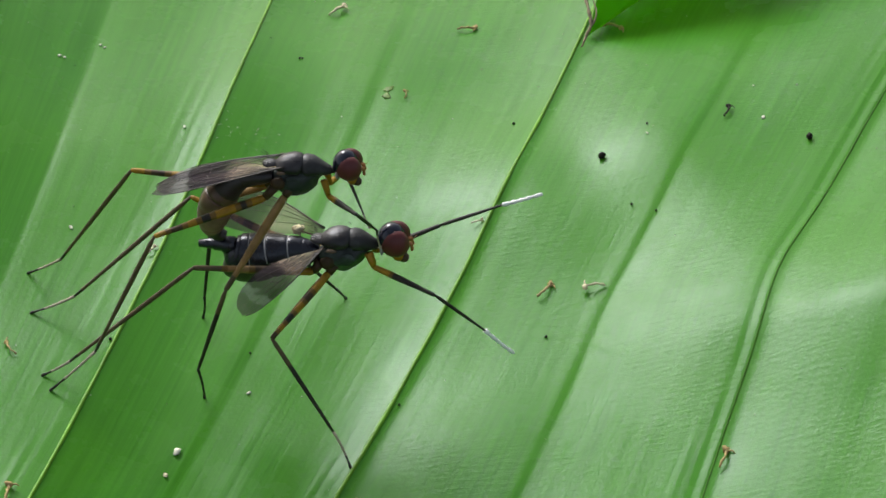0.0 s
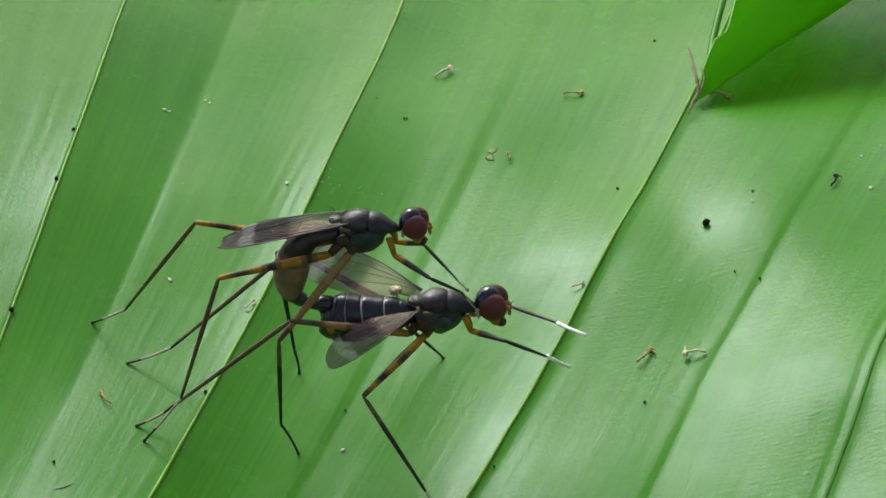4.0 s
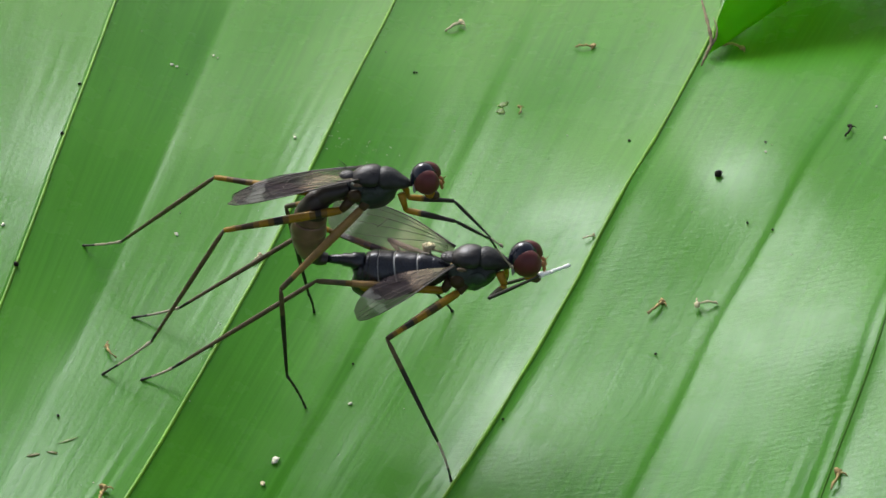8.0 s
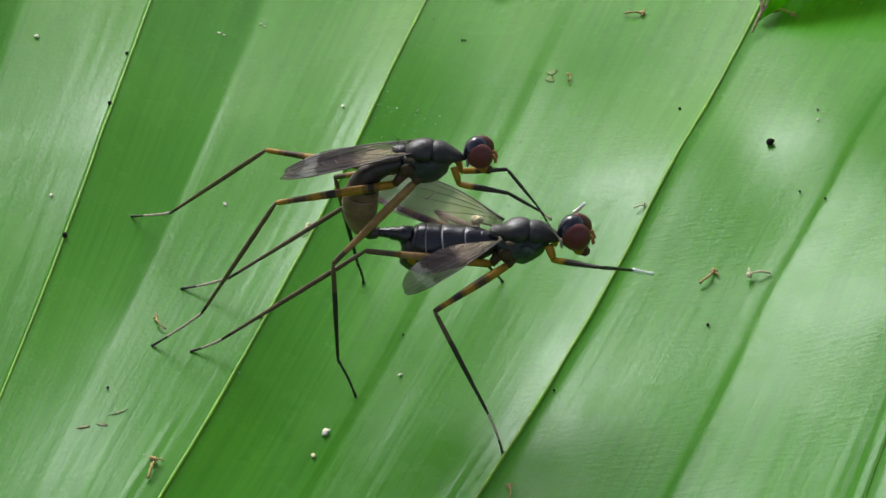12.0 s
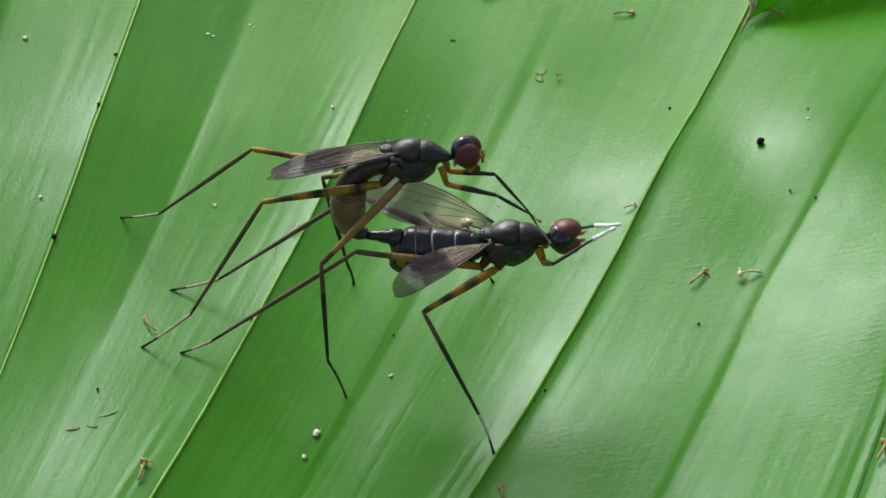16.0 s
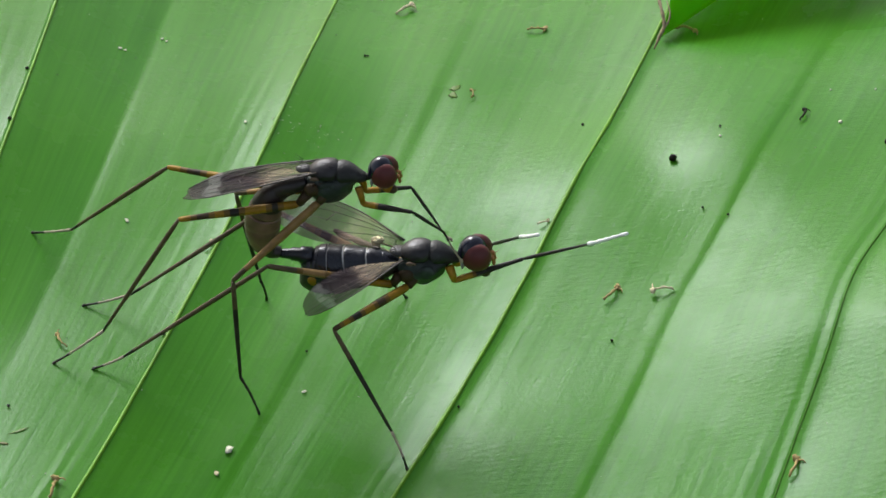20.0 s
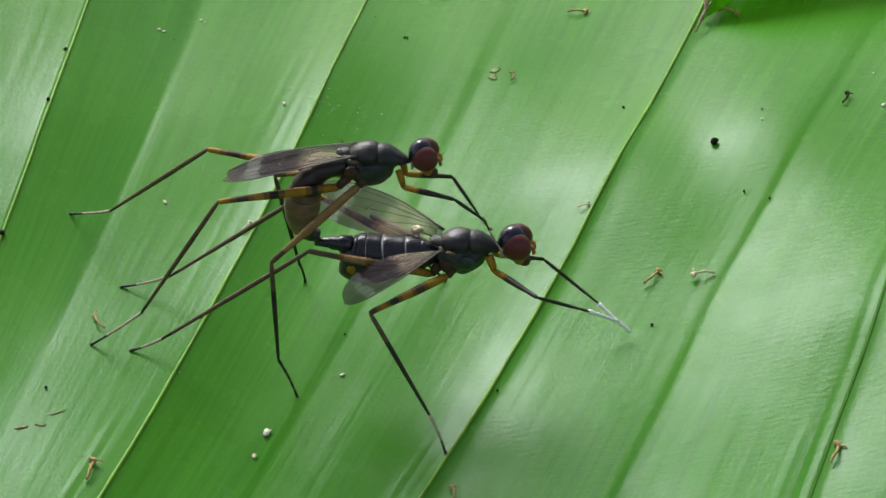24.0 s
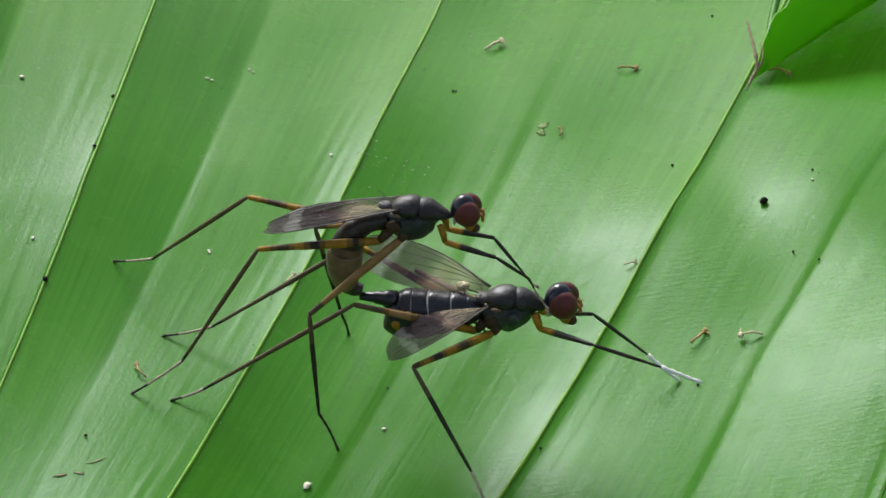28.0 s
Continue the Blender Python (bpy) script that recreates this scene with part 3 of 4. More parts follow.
def build_body(fly, thorax, abdomen, scut, abdomen_bands, grooves, pale, neck):
    """Thorax, shoulder plate and abdomen, each ring x, z, half height, half width."""
    x0, z0, k = thorax
    place = lambda rings: [(x * k + x0, (z - 8) * k + z0, h * k, w * k) for x, z, h, w in rings]
    part("thorax", loft(place([(-1.65, 7.65, 0.3, 0.3), (-1.25, 7.55, 0.72, 0.66), (-0.6, 7.45, 0.98, 0.8), (0.0, 7.66, 0.84, 0.74), (0.45, 8.0, 0.56, 0.54), (0.85, 8.2, 0.34, 0.36), (1.1, 8.26, 0.18, 0.2)]), 28, 6, taper=0.5, rough=0.12), PLEURA, fly, "grey-green dusted flanks of the thorax")
    part("back_plate", loft(place([(-1.52, 8.4, 0.08, 0.18), (-1.38, 8.44, 0.28, 0.45), (-1.0, 8.52, 0.5, 0.68), (-0.6, 8.57, 0.59, 0.76), (-0.25, 8.58, 0.56, 0.72), (-0.06, 8.54, 0.42, 0.56), (0.1, 8.5, 0.25, 0.38)]), 28, 6, taper=0.15, rough=0.03), BODY_SHINE, fly, "rounded brown-black back plate")
    part("neck_plate", loft(place([(-0.05, 8.42, 0.4, 0.5), (0.12, 8.47, 0.6, 0.68), (0.4, 8.46, 0.62, 0.66), (0.75, 8.4, 0.52, 0.54), (1.05, 8.33, 0.4, 0.42), (1.3, 8.28, 0.28, 0.3), (1.45, 8.22, 0.12, 0.15)]), 28, 6, taper=0.3, rough=0.05), BODY, fly, "dull black front plate narrowing to the neck")
    part("neck", tube([(1.15 * k + x0, 0, 0.24 * k + z0), (1.5 * k + x0, 0, 0.3 * k + z0), (neck[0] - 0.3 * k, 0, neck[2] - 0.22 * k)], [0.3 * k, 0.2 * k, 0.17 * k], 12), BLACK, fly, "thin black neck")
    x, z, k = scut
    part("scutellum", blob((x - 0.1, 0, z - 0.14), (0.5 * k, 0.42 * k, 0.2 * k), 16, 10, 0.05), BODY_SHINE, fly, "small pointed black plate behind the thorax")
    for s in (-1, 1):
        part("wing_root", blob((x + 0.55 * k, s * 0.86 * k, z - 0.2 * k), (0.26 * k, 0.1 * k, 0.1 * k), 12, 8, 0.3, s + 7), RUSSET_DULL, fly, "pale brown wing root")
        part("flank_plate", blob((x + 1.25 * k, s * 0.64 * k, z - 0.95 * k), (0.55 * k, 0.16 * k, 0.42 * k), 14, 10, 0.25, s + 9), PLEURA, fly)
        part("flank_plate", blob((x + 0.35 * k, s * 0.62 * k, z - 1.2 * k), (0.45 * k, 0.28 * k, 0.42 * k), 14, 10, 0.25, s + 12), UMBER, fly)
    bm = bmesh.new()
    for s in (-1, 1):
        for i in range(3):
            p = Vector((x - 0.25 * k, s * (0.15 + 0.12 * i), z + 0.15 * k))
            tube([p, p + Vector((-0.45, s * 0.12 * i, 0.16))], [0.02, 0.005], 4, bm=bm)
    part("bristle", bm, BLACK, fly, "fine black bristles")

    def tone(s, up):
        if any(abs(s - g) < 0.0034 for g in abdomen_bands) and up > 0.15:
            return 1
        return (2 if 0.45 < s < 0.82 else 3) if pale else 0 if up > 0.1 else 3

    return part("abdomen", loft(abdomen, 28, 12, tone, rough=0.04, grooves=(*abdomen_bands, *grooves)), [TERGITE, BAND, ABDOMEN_PALE, ABDOMEN], fly, "swollen dark segmented abdomen")


THIGH = [(0.30, 0), (0.46, 1), (0.62, 0), (0.78, 2), (0.9, 0), (1.0, 1)]
THIGH_HIND = [(0.15, 0), (0.26, 2), (0.48, 0), (0.61, 2), (0.73, 0), (0.875, 1), (1.0, 0)]
THIGH_HIND_F = [(0.22, 0), (0.52, 1), (0.76, 6), (1.0, 5)]
THIGH_PLAIN = [(0.85, 6), (1.0, 5)]
SHANK = [(0.25, 5), (1.0, 2)]
SHANK_BROWN = [(0.9, 5), (1.0, 2)]
FOOT = [(0.6, 3), (1.0, 2)]
FOOT_DARK = [(1.0, 2)]

# ---- the female, below; origin under her thorax, x ahead, y to her left ----
female = tagged(new("fly"), "dark stilt-legged fly with white-tipped forelegs, standing on the leaf", "insect")
FH = Matrix.Translation((1.93 * MM, -10.90 * MM, 0)) @ pose(0, 0, 0, 0, 0, -5.65)
build_body(female, (0.0, 8.0, 1.0),
           [(-1.55, 7.72, 0.3, 0.3), (-1.9, 7.66, 0.56, 0.5), (-2.35, 7.56, 0.8, 0.7), (-2.9, 7.46, 0.96, 0.84), (-3.6, 7.32, 1.14, 0.96), (-4.4, 7.14, 1.3, 1.04), (-5.0, 7.02, 1.4, 1.08), (-5.6, 7.0, 1.38, 1.02), (-6.02, 7.06, 1.2, 0.88), (-6.28, 7.14, 0.9, 0.68), (-6.42, 7.18, 0.5, 0.4), (-6.46, 7.18, 0.12, 0.1)],
           (-1.45, 8.62, 1.0), (0.29, 0.42, 0.545), (0.17, 0.67), False, (2.13, 0, 8.6))
part("ovipositor", tube([(-5.9, 0, 7.82), (-6.4, 0, 7.84), (-6.5, 0, 7.85), (-6.55, 0, 7.85), (-6.95, 0, 7.87), (-7.0, 0, 7.87), (-7.3, 0, 7.87), (-7.75, 0, 7.85)], [0.46, 0.45, 0.43, 0.36, 0.34, 0.28, 0.25, 0.19], 16), TERGITE, female, "shiny black egg-laying tube")
_knob = blob((-2.72, 0.7, 8.42), (0.27, 0.22, 0.22), 12, 9, 0.8, 4)
for _d in ((0.2, 0.1, 0.06), (-0.16, 0.05, 0.12), (0.05, -0.1, 0.16)):
    blob((-2.72 + _d[0], 0.7 + _d[1], 8.42 + _d[2]), (0.13, 0.12, 0.12), 9, 7, 0.8, 9 * _d[0], bm=_knob)
part("halter", tube([(-1.9, 0.6, 8.2), (-2.6, 0.7, 8.35)], 0.05, 6, bm=_knob), DRY_PALE, female, "pale yellow knob of the halter")
for s in (-1, 1):
    part("side_spot", blob((-5.66, s * 0.84, 6.95), (0.42, 0.22, 0.36), 12, 9, 0.3, s), AMBER, female, "amber spot low on the abdomen")
female_wings = [build_wing(female, (-1.35, -0.75, 8.55), (-5.95, -3.75, 7.45), (0.6, 0.9, 0), 2.05, "smoky banded wing held out to the side"),
                build_wing(female, (-1.4, 0.75, 8.5), (-7.9, 3.5, 8.7), (0.6, -0.9, 0), 3.0, "clear smoky-veined wing held out to the side", clear=0.12)]
female_head = build_head(female, (2.13, 0, 8.58), 0.94)
for s in (-1, 1):
    part("hip", tube([(0.95, s * 0.42, 8.05), (1.15, s * 0.62, 7.6), (1.21, s * 0.6, 7.28)], [0.24, 0.2, 0.14], 8), AMBER, female, "yellow hip joint")
for s in (-1, 1):
    part("hip", tube([(-0.75, s * 0.5, 7.3), (-1.06, s * 0.8, 6.85)], [0.3, 0.2], 8), UMBER, female, "brown hip joint")
    part("hip", tube([(-1.5, s * 0.4, 7.3), (-1.85, s * 0.6, 6.76)], [0.3, 0.2], 8), UMBER, female, "brown hip joint")
female_legs = [
    Leg(female, (-1.06, -0.8, 6.89), (-4.29, -4.2, 6.53), (-1.56, -6.4, 1.85), (-0.80, -7.48, 0.35), THIGH, SHANK, FOOT),
    Leg(female, (-1.06, 0.8, 6.89), (-5.18, 4.2, 5.86), (-2.42, 5.2, 0.98), (-1.96, 5.17, 0.32), [(0.3, 0), (1.0, 1)], SHANK, FOOT_DARK),
    Leg(female, (-1.85, -0.6, 6.76), (-8.04, -2.0, 8.07), (-15.5, -2.95, 2.4), (-17.07, -3.15, 1.65), THIGH_HIND_F, SHANK_BROWN, FOOT),
    Leg(female, (-1.85, 0.6, 6.76), (-8.65, 2.4, 7.97), (-15.91, 1.5, 2.57), (-18.48, 1.64, 1.55), THIGH_HIND, SHANK_BROWN, FOOT),
]
FRONT_BANDS = [(0.3, 0), (1.0, 2)], [(1.0, 2)], [(1.0, 4)]
female_front = [Leg(female, (1.21, s * 0.6, 7.28), (4.0, s * 2.7, 6.4), (7.6, s * 2.55, 6.2), (9.67, s * 2.4, 6.0), *FRONT_BANDS, thick=0.75, foot=1.95) for s in (-1, 1)]

# ---- the male, behind and above; his abdomen curls down to meet hers ----
male = tagged(new("fly"), "dark stilt-legged fly astride the other, wings folded over its back", "insect")
MH = Matrix.Translation((-3.05 * MM, -10.41 * MM, 0)) @ pose(0, 0, 0, 0, 0, -5.65)
male_abdomen = build_body(male, (0.03, 12.78, 0.94),
           [(-1.5, 12.6, 0.3, 0.36), (-1.9, 12.4, 0.4, 0.44), (-2.6, 12.05, 0.5, 0.5), (-3.2, 11.45, 0.64, 0.64), (-3.55, 10.5, 0.84, 0.78), (-3.67, 9.5, 0.9, 0.84), (-3.55, 8.5, 0.72, 0.7), (-3.2, 7.95, 0.42, 0.45), (-2.75, 7.85, 0.28, 0.3)],
           (-1.5, 13.45, 0.85), (), (0.3, 0.46, 0.62, 0.76, 0.87), True, (2.15, 0, 13.35))
build_wing(male, (-0.95, -0.55, 13.55), (-7.5, -0.8, 11.72), (0, 0.9, 0.45), 2.0, "smoky banded wing folded over the back")
build_wing(male, (-0.95, 0.4, 13.55), (-7.4, -0.2, 11.65), (0, -0.9, 0.2), 1.5, "smoky banded wing folded over the back")
male_head = build_head(male, (2.15, 0, 13.33), 0.82)
for s in (-1, 1):
    part("hip", tube([(1.05, s * 0.36, 12.65), (1.2, s * 0.52, 12.2), (1.27, s * 0.5, 11.75)], [0.2, 0.17, 0.12], 8), AMBER, male, "yellow hip joint")
    part("hip", tube([(-0.55, s * 0.4, 12.2), (-0.87, s * 0.7, 11.8)], [0.28, 0.2], 8), UMBER, male, "brown hip joint")
    part("hip", tube([(-1.4, s * 0.35, 12.1), (-1.88, s * 0.5, 11.5)], [0.28, 0.2], 8), UMBER, male, "brown hip joint")
male_legs = [
    Leg(male, (-0.87, -0.7, 11.81), (-4.76, -2.5, 7.83), (-4.65, -2.7, 2.19), (-3.76, -2.85, 0.24), THIGH_PLAIN, SHANK, FOOT_DARK),
    Leg(male, (-0.87, 0.7, 11.81), (-5.25, 2.8, 8.78), (-4.5, 4.05, 1.89), (-4.30, 4.35, 0.37), THIGH_PLAIN, SHANK, FOOT_DARK),
    Leg(male, (-1.88, -0.5, 11.49), (-7.52, -2.0, 10.97), (-11.48, -2.85, 4.05), (-14.11, -3.04, 1.76), THIGH_HIND, SHANK_BROWN, FOOT),
    Leg(male, (-1.88, 0.5, 11.49), (-8.65, 2.0, 11.05), (-14.55, 4.85, 3.99), (-17.12, 6.57, 2.07), THIGH_HIND, SHANK_BROWN, FOOT),
]
# seconds and place of the feet that he sets anew
male_legs[0].steps = [(0, *male_legs[0].tip), (9.6, *male_legs[0].tip), (9.75, -3.7, -3.3, 0.6), (9.9, -3.60, -4.06, 0.19), (28, -3.60, -4.06, 0.19)]
male_legs[3].steps = [(0, -14.19, 4.82, 1.50), (2.5, -14.19, 4.82, 1.50), (2.62, -15.5, 6.4, 3.2), (2.75, -15.93, 4.47, 1.73), (5.1, -15.93, 4.47, 1.73), (5.5, -13.1, 5.0, 7.2), (5.65, *male_legs[3].tip), (28, *male_legs[3].tip)]
male_legs[2].steps = [(0, -11.49, -4.18, 1.63), (4.4, -11.49, -4.18, 1.63), (4.6, -13.2, -2.2, 3.0), (4.8, *male_legs[2].tip), (28, *male_legs[2].tip)]
male_legs[1].steps = [(0, -4.51, 3.11, 0.40), (4.5, -4.51, 3.11, 0.40), (4.65, -4.5, 3.6, 1.2), (4.8, *male_legs[1].tip), (28, *male_legs[1].tip)]
male_legs[3].bends = [(0, -8.71, 1.24, 11.16), (1, -8.54, 1.15, 11.65), (3, -8.59, 0.82, 11.50), (5.1, -8.59, 0.82, 11.50), (5.65, *male_legs[3].knee), (28, *male_legs[3].knee)]
male_legs[2].bends = [(0, -7.14, -2.90, 10.62), (1, -6.85, -3.02, 11.18), (3, -6.86, -3.18, 11.50), (4.4, -6.86, -3.18, 11.50), (4.8, *male_legs[2].knee), (28, *male_legs[2].knee)]
male_legs[0].bends = [(0, -4.19, -3.06, 7.20), (1, -4.30, -3.32, 7.57), (3, -4.09, -2.92, 7.53), (5.7, *male_legs[0].knee), (28, *male_legs[0].knee)]
female_legs[2].bends = [(0, -7.62, -2.75, 8.62), (3.5, -7.62, -2.75, 8.62), (5.8, *female_legs[2].knee), (28, *female_legs[2].knee)]
male_front = [Leg(male, (1.27, -0.5, 11.75), (3.79, -1.2, 11.8), (5.48, -0.8, 10.47), (6.56, -0.75, 8.75), [(0.3, 0), (1.0, 2)], [(1.0, 2)], [(0.2, 2), (1.0, 3)], thick=0.72),
              Leg(male, (1.27, 0.5, 11.75), (3.5, 1.2, 11.1), (5.21, 0.5, 9.73), (5.95, 0.3, 9.2), [(0.3, 0), (1.0, 2)], [(1.0, 2)], [(0.2, 2), (1.0, 3)], thick=0.72)]
male_front[0].bends = [(0, 3.4, -3.6, 13.0), (4.4, 3.4, -3.6, 13.0), (5.7, *male_front[0].knee), (28, *male_front[0].knee)]
male_front[1].bends = [(0, 2.02, 2.52, 10.64), (4.4, 2.02, 2.52, 10.64), (5.7, *male_front[1].knee), (28, *male_front[1].knee)]

# ---------- litter on the leaf ----------
def rest(name, bm, mat, x, y, turn, label, category, group=""):
    ob = link(name, bm, mat)
    ob.matrix_basis = pose(x * MM, y * MM, (leaf_z(x, y) + 0.02) * MM, 0, 0, turn)
    return tagged(ob, label, category, group)


def husk(x, y, size, turn, curl, mat, label, seed):
    """A shrivelled scrap: a bent stalk with a torn cup at its end."""
    rnd = random.Random(seed)
    pts, rad = [], []
    for i in range(9):
        s = i / 8
        pts.append((size * (s - 0.5), size * curl * (s * s - 0.3) + 0.05 * rnd.uniform(-1, 1), 0.1 + size * 0.16 * math.sin(math.pi * s) + 0.05 * rnd.random()))
        rad.append(size * (0.045 + 0.04 * rnd.random()))
    bm = tube(pts, rad, 6)
    e = Vector(pts[-1])
    blob(e + Vector((0, size * 0.05, 0.03)), (size * 0.14, size * 0.17, size * 0.12), 9, 7, 0.9, seed, bm=bm)
    tube([e, e + Vector((size * 0.05, -size * 0.25, 0.12)), e + Vector((size * 0.02, -size * 0.42, 0.05))], [size * 0.05, size * 0.04, size * 0.015], 5, bm=bm)
    return rest("husk", bm, mat, x, y, turn, label, "plant debris", "scraps on the leaf")


def seed(x, y, r, mat=None, label="round black seed lying on the leaf", n=0):
    bm = blob((0, 0, r * 0.75), (r, r * 0.85, r * 0.9), 14, 10, 0.25, n)
    return rest("seed", bm, mat or SEED, x, y, 40 * n, label, "seed", "dark grains on the leaf")


def crumb(x, y, r, n=0, mat=None, label="tiny pale crumb on the leaf"):
    bm = blob((0, 0, r * 0.5), (r * 1.3, r * 0.9, r * 0.45), 9, 7, 0.7, n)
    return rest("crumb", bm, mat or CHALK, x, y, 57 * n, label, "crumb", "pale crumbs on the leaf")


for i, (x, y, size, turn, curl, mat, label) in enumerate((
        (11.26, -6.63, 1.1, 20, 0.5, DRY, "curled brown plant scrap on the leaf"),
        (13.97, -6.74, 1.1, 175, 0.15, DRY_PALE, "straw-coloured stick with a brown end"),
        (0.68, 24.02, 1.3, 25, 0.3, DRY_PALE, "straw-coloured curled scrap on the leaf"),
        (8.71, 20.68, 1.0, -25, 0.4, DRY, "brown plant scrap on the leaf"),
        (4.60, 13.05, 0.65, 60, 0.5, DRY, "brown crumbled scrap on the leaf"),
        (17.58, 18.36, 1.2, 0, -0.3, DRY, "brown scrap beside the torn tip"),
        (-17.17, -10.55, 0.8, 165, -0.9, DRY, "thin curled brown fibre on the leaf"),
        (18.96, -20.68, 1.2, 50, 0.3, DRY, "brown plant scrap on the leaf"),
        (0.78, -21.03, 0.8, 80, 0.3, DRY, "brown plant scrap on the leaf"),
        (7.95, -0.78, 0.6, 0, 0.3, DRY_PALE, "small straw-coloured scrap on the leaf"),
        (-10.11, -2.23, 0.7, 40, 0.3, DRY_PALE, "small straw-coloured scrap under the legs"),
        (-16.55, -20.94, 1.2, 70, 0.2, DRY, "brown plant scrap near the leaf fold"),
        (22.95, 6.67, 0.9, 50, 0.2, SEED, "thin black stick lying in a fold"))):
    husk(x, y, size, turn, curl, mat, label, i + 1)
for i, (x, y, r) in enumerate(((15.39, 3.82, 0.23), (27.13, 3.40, 0.21), (-22.68, -4.69, 0.16), (-19.31, -15.28, 0.11), (11.03, -10.08, 0.11), (17.87, -1.39, 0.1),
                              (16.59, -0.63, 0.1), (10.75, 8.75, 0.11), (18.22, 6.17, 0.09), (-1.75, 17.53, 0.1), (-12.03, -9.55, 0.13), (-4.71, -9.55, 0.09),
                              (-21.10, 11.27, 0.1), (-21.48, 6.27, 0.15), (-1.59, 17.55, 0.09), (3.05, -13.99, 0.1), (14.40, 27.41, 0.11), (-21.03, 11.31, 0.1))):
    seed(x, y, r if r > 0.15 else r * 0.75, None, "round black seed lying on the leaf" if r > 0.2 else "tiny black grain on the leaf", i + 1)
for i, (x, y, r) in enumerate(((-8.40, -16.70, 0.3), (18.13, 5.19, 0.12), (-16.25, 16.16, 0.16), (-13.99, 18.46, 0.13), (-8.58, 9.24, 0.16), (-14.65, -0.14, 0.13),
                              (24.92, 5.88, 0.17), (24.88, 5.85, 0.16), (-26.35, 12.28, 0.22), (-4.78, -12.48, 0.16), (-23.77, -1.63, 0.16), (-15.96, 16.12, 0.13),
                              (-13.71, 18.21, 0.12), (18.22, 6.17, 0.1), (-14.62, -0.27, 0.13), (27.31, 8.71, 0.09), (24.87, 9.27, 0.1))):
    crumb(x, y, r * 0.62, i + 1)
crumb(-8.96, -18.30, 0.13, 5, DRY_PALE, "tan crumb on the leaf")

# old marks in the leaf's skin, dry or sunken
def mark(x, y, length, width, turn, mat, label, n):
    bm = blob((0, 0, 0), (length, width, 0.015), 14, 6, 0.9, n)
    return rest("leaf_mark", bm, mat, x, y, turn, label, "leaf mark", "old marks on the leaf")


for i, (x, y, length, width, turn, mat, label) in enumerate((
        (-20.20, -18.04, 0.3, 0.08, 15, SCAR, "small faint rusty scar in the leaf"),
        (-19.30, -17.85, 0.26, 0.07, -10, SCAR, "small faint rusty scar in the leaf"),
        (-18.60, -16.98, 0.4, 0.06, 25, STAIN, "faint dry brown scratch in the leaf"),
        (3.6, 13.95, 0.34, 0.2, 40, STAIN, "faint rusty blotch on the leaf"),
        (3.45, 13.2, 0.24, 0.28, 10, STAIN, "faint rusty blotch on the leaf"))):
    mark(x, y, length, width, turn, mat, label, i + 2)

# fine dust, too small to tell apart
bm = bmesh.new()
rnd = random.Random(5)
for i in range(200):
    x, y = rnd.uniform(-30, 34), rnd.uniform(-22, 32)
    if i % 5 == 0:
        x, y = rnd.gauss(-5.2, 1.2), rnd.gauss(9.4, 0.7)
    r = rnd.uniform(0.012, 0.035)
    blob((x, y, leaf_z(x, y) + r), (r * rnd.uniform(0.8, 2), r, r * 0.7), 5, 4, bm=bm)
    bm.faces.ensure_lookup_table()
    for f in bm.faces[-20:]:
        f.material_index = 0 if i % 5 == 0 or rnd.random() < 0.6 else 1
tagged(link("dust", bm, [CHALK, SEED]), "fine pale and dark dust on the leaf", "dust", kind="stuff")

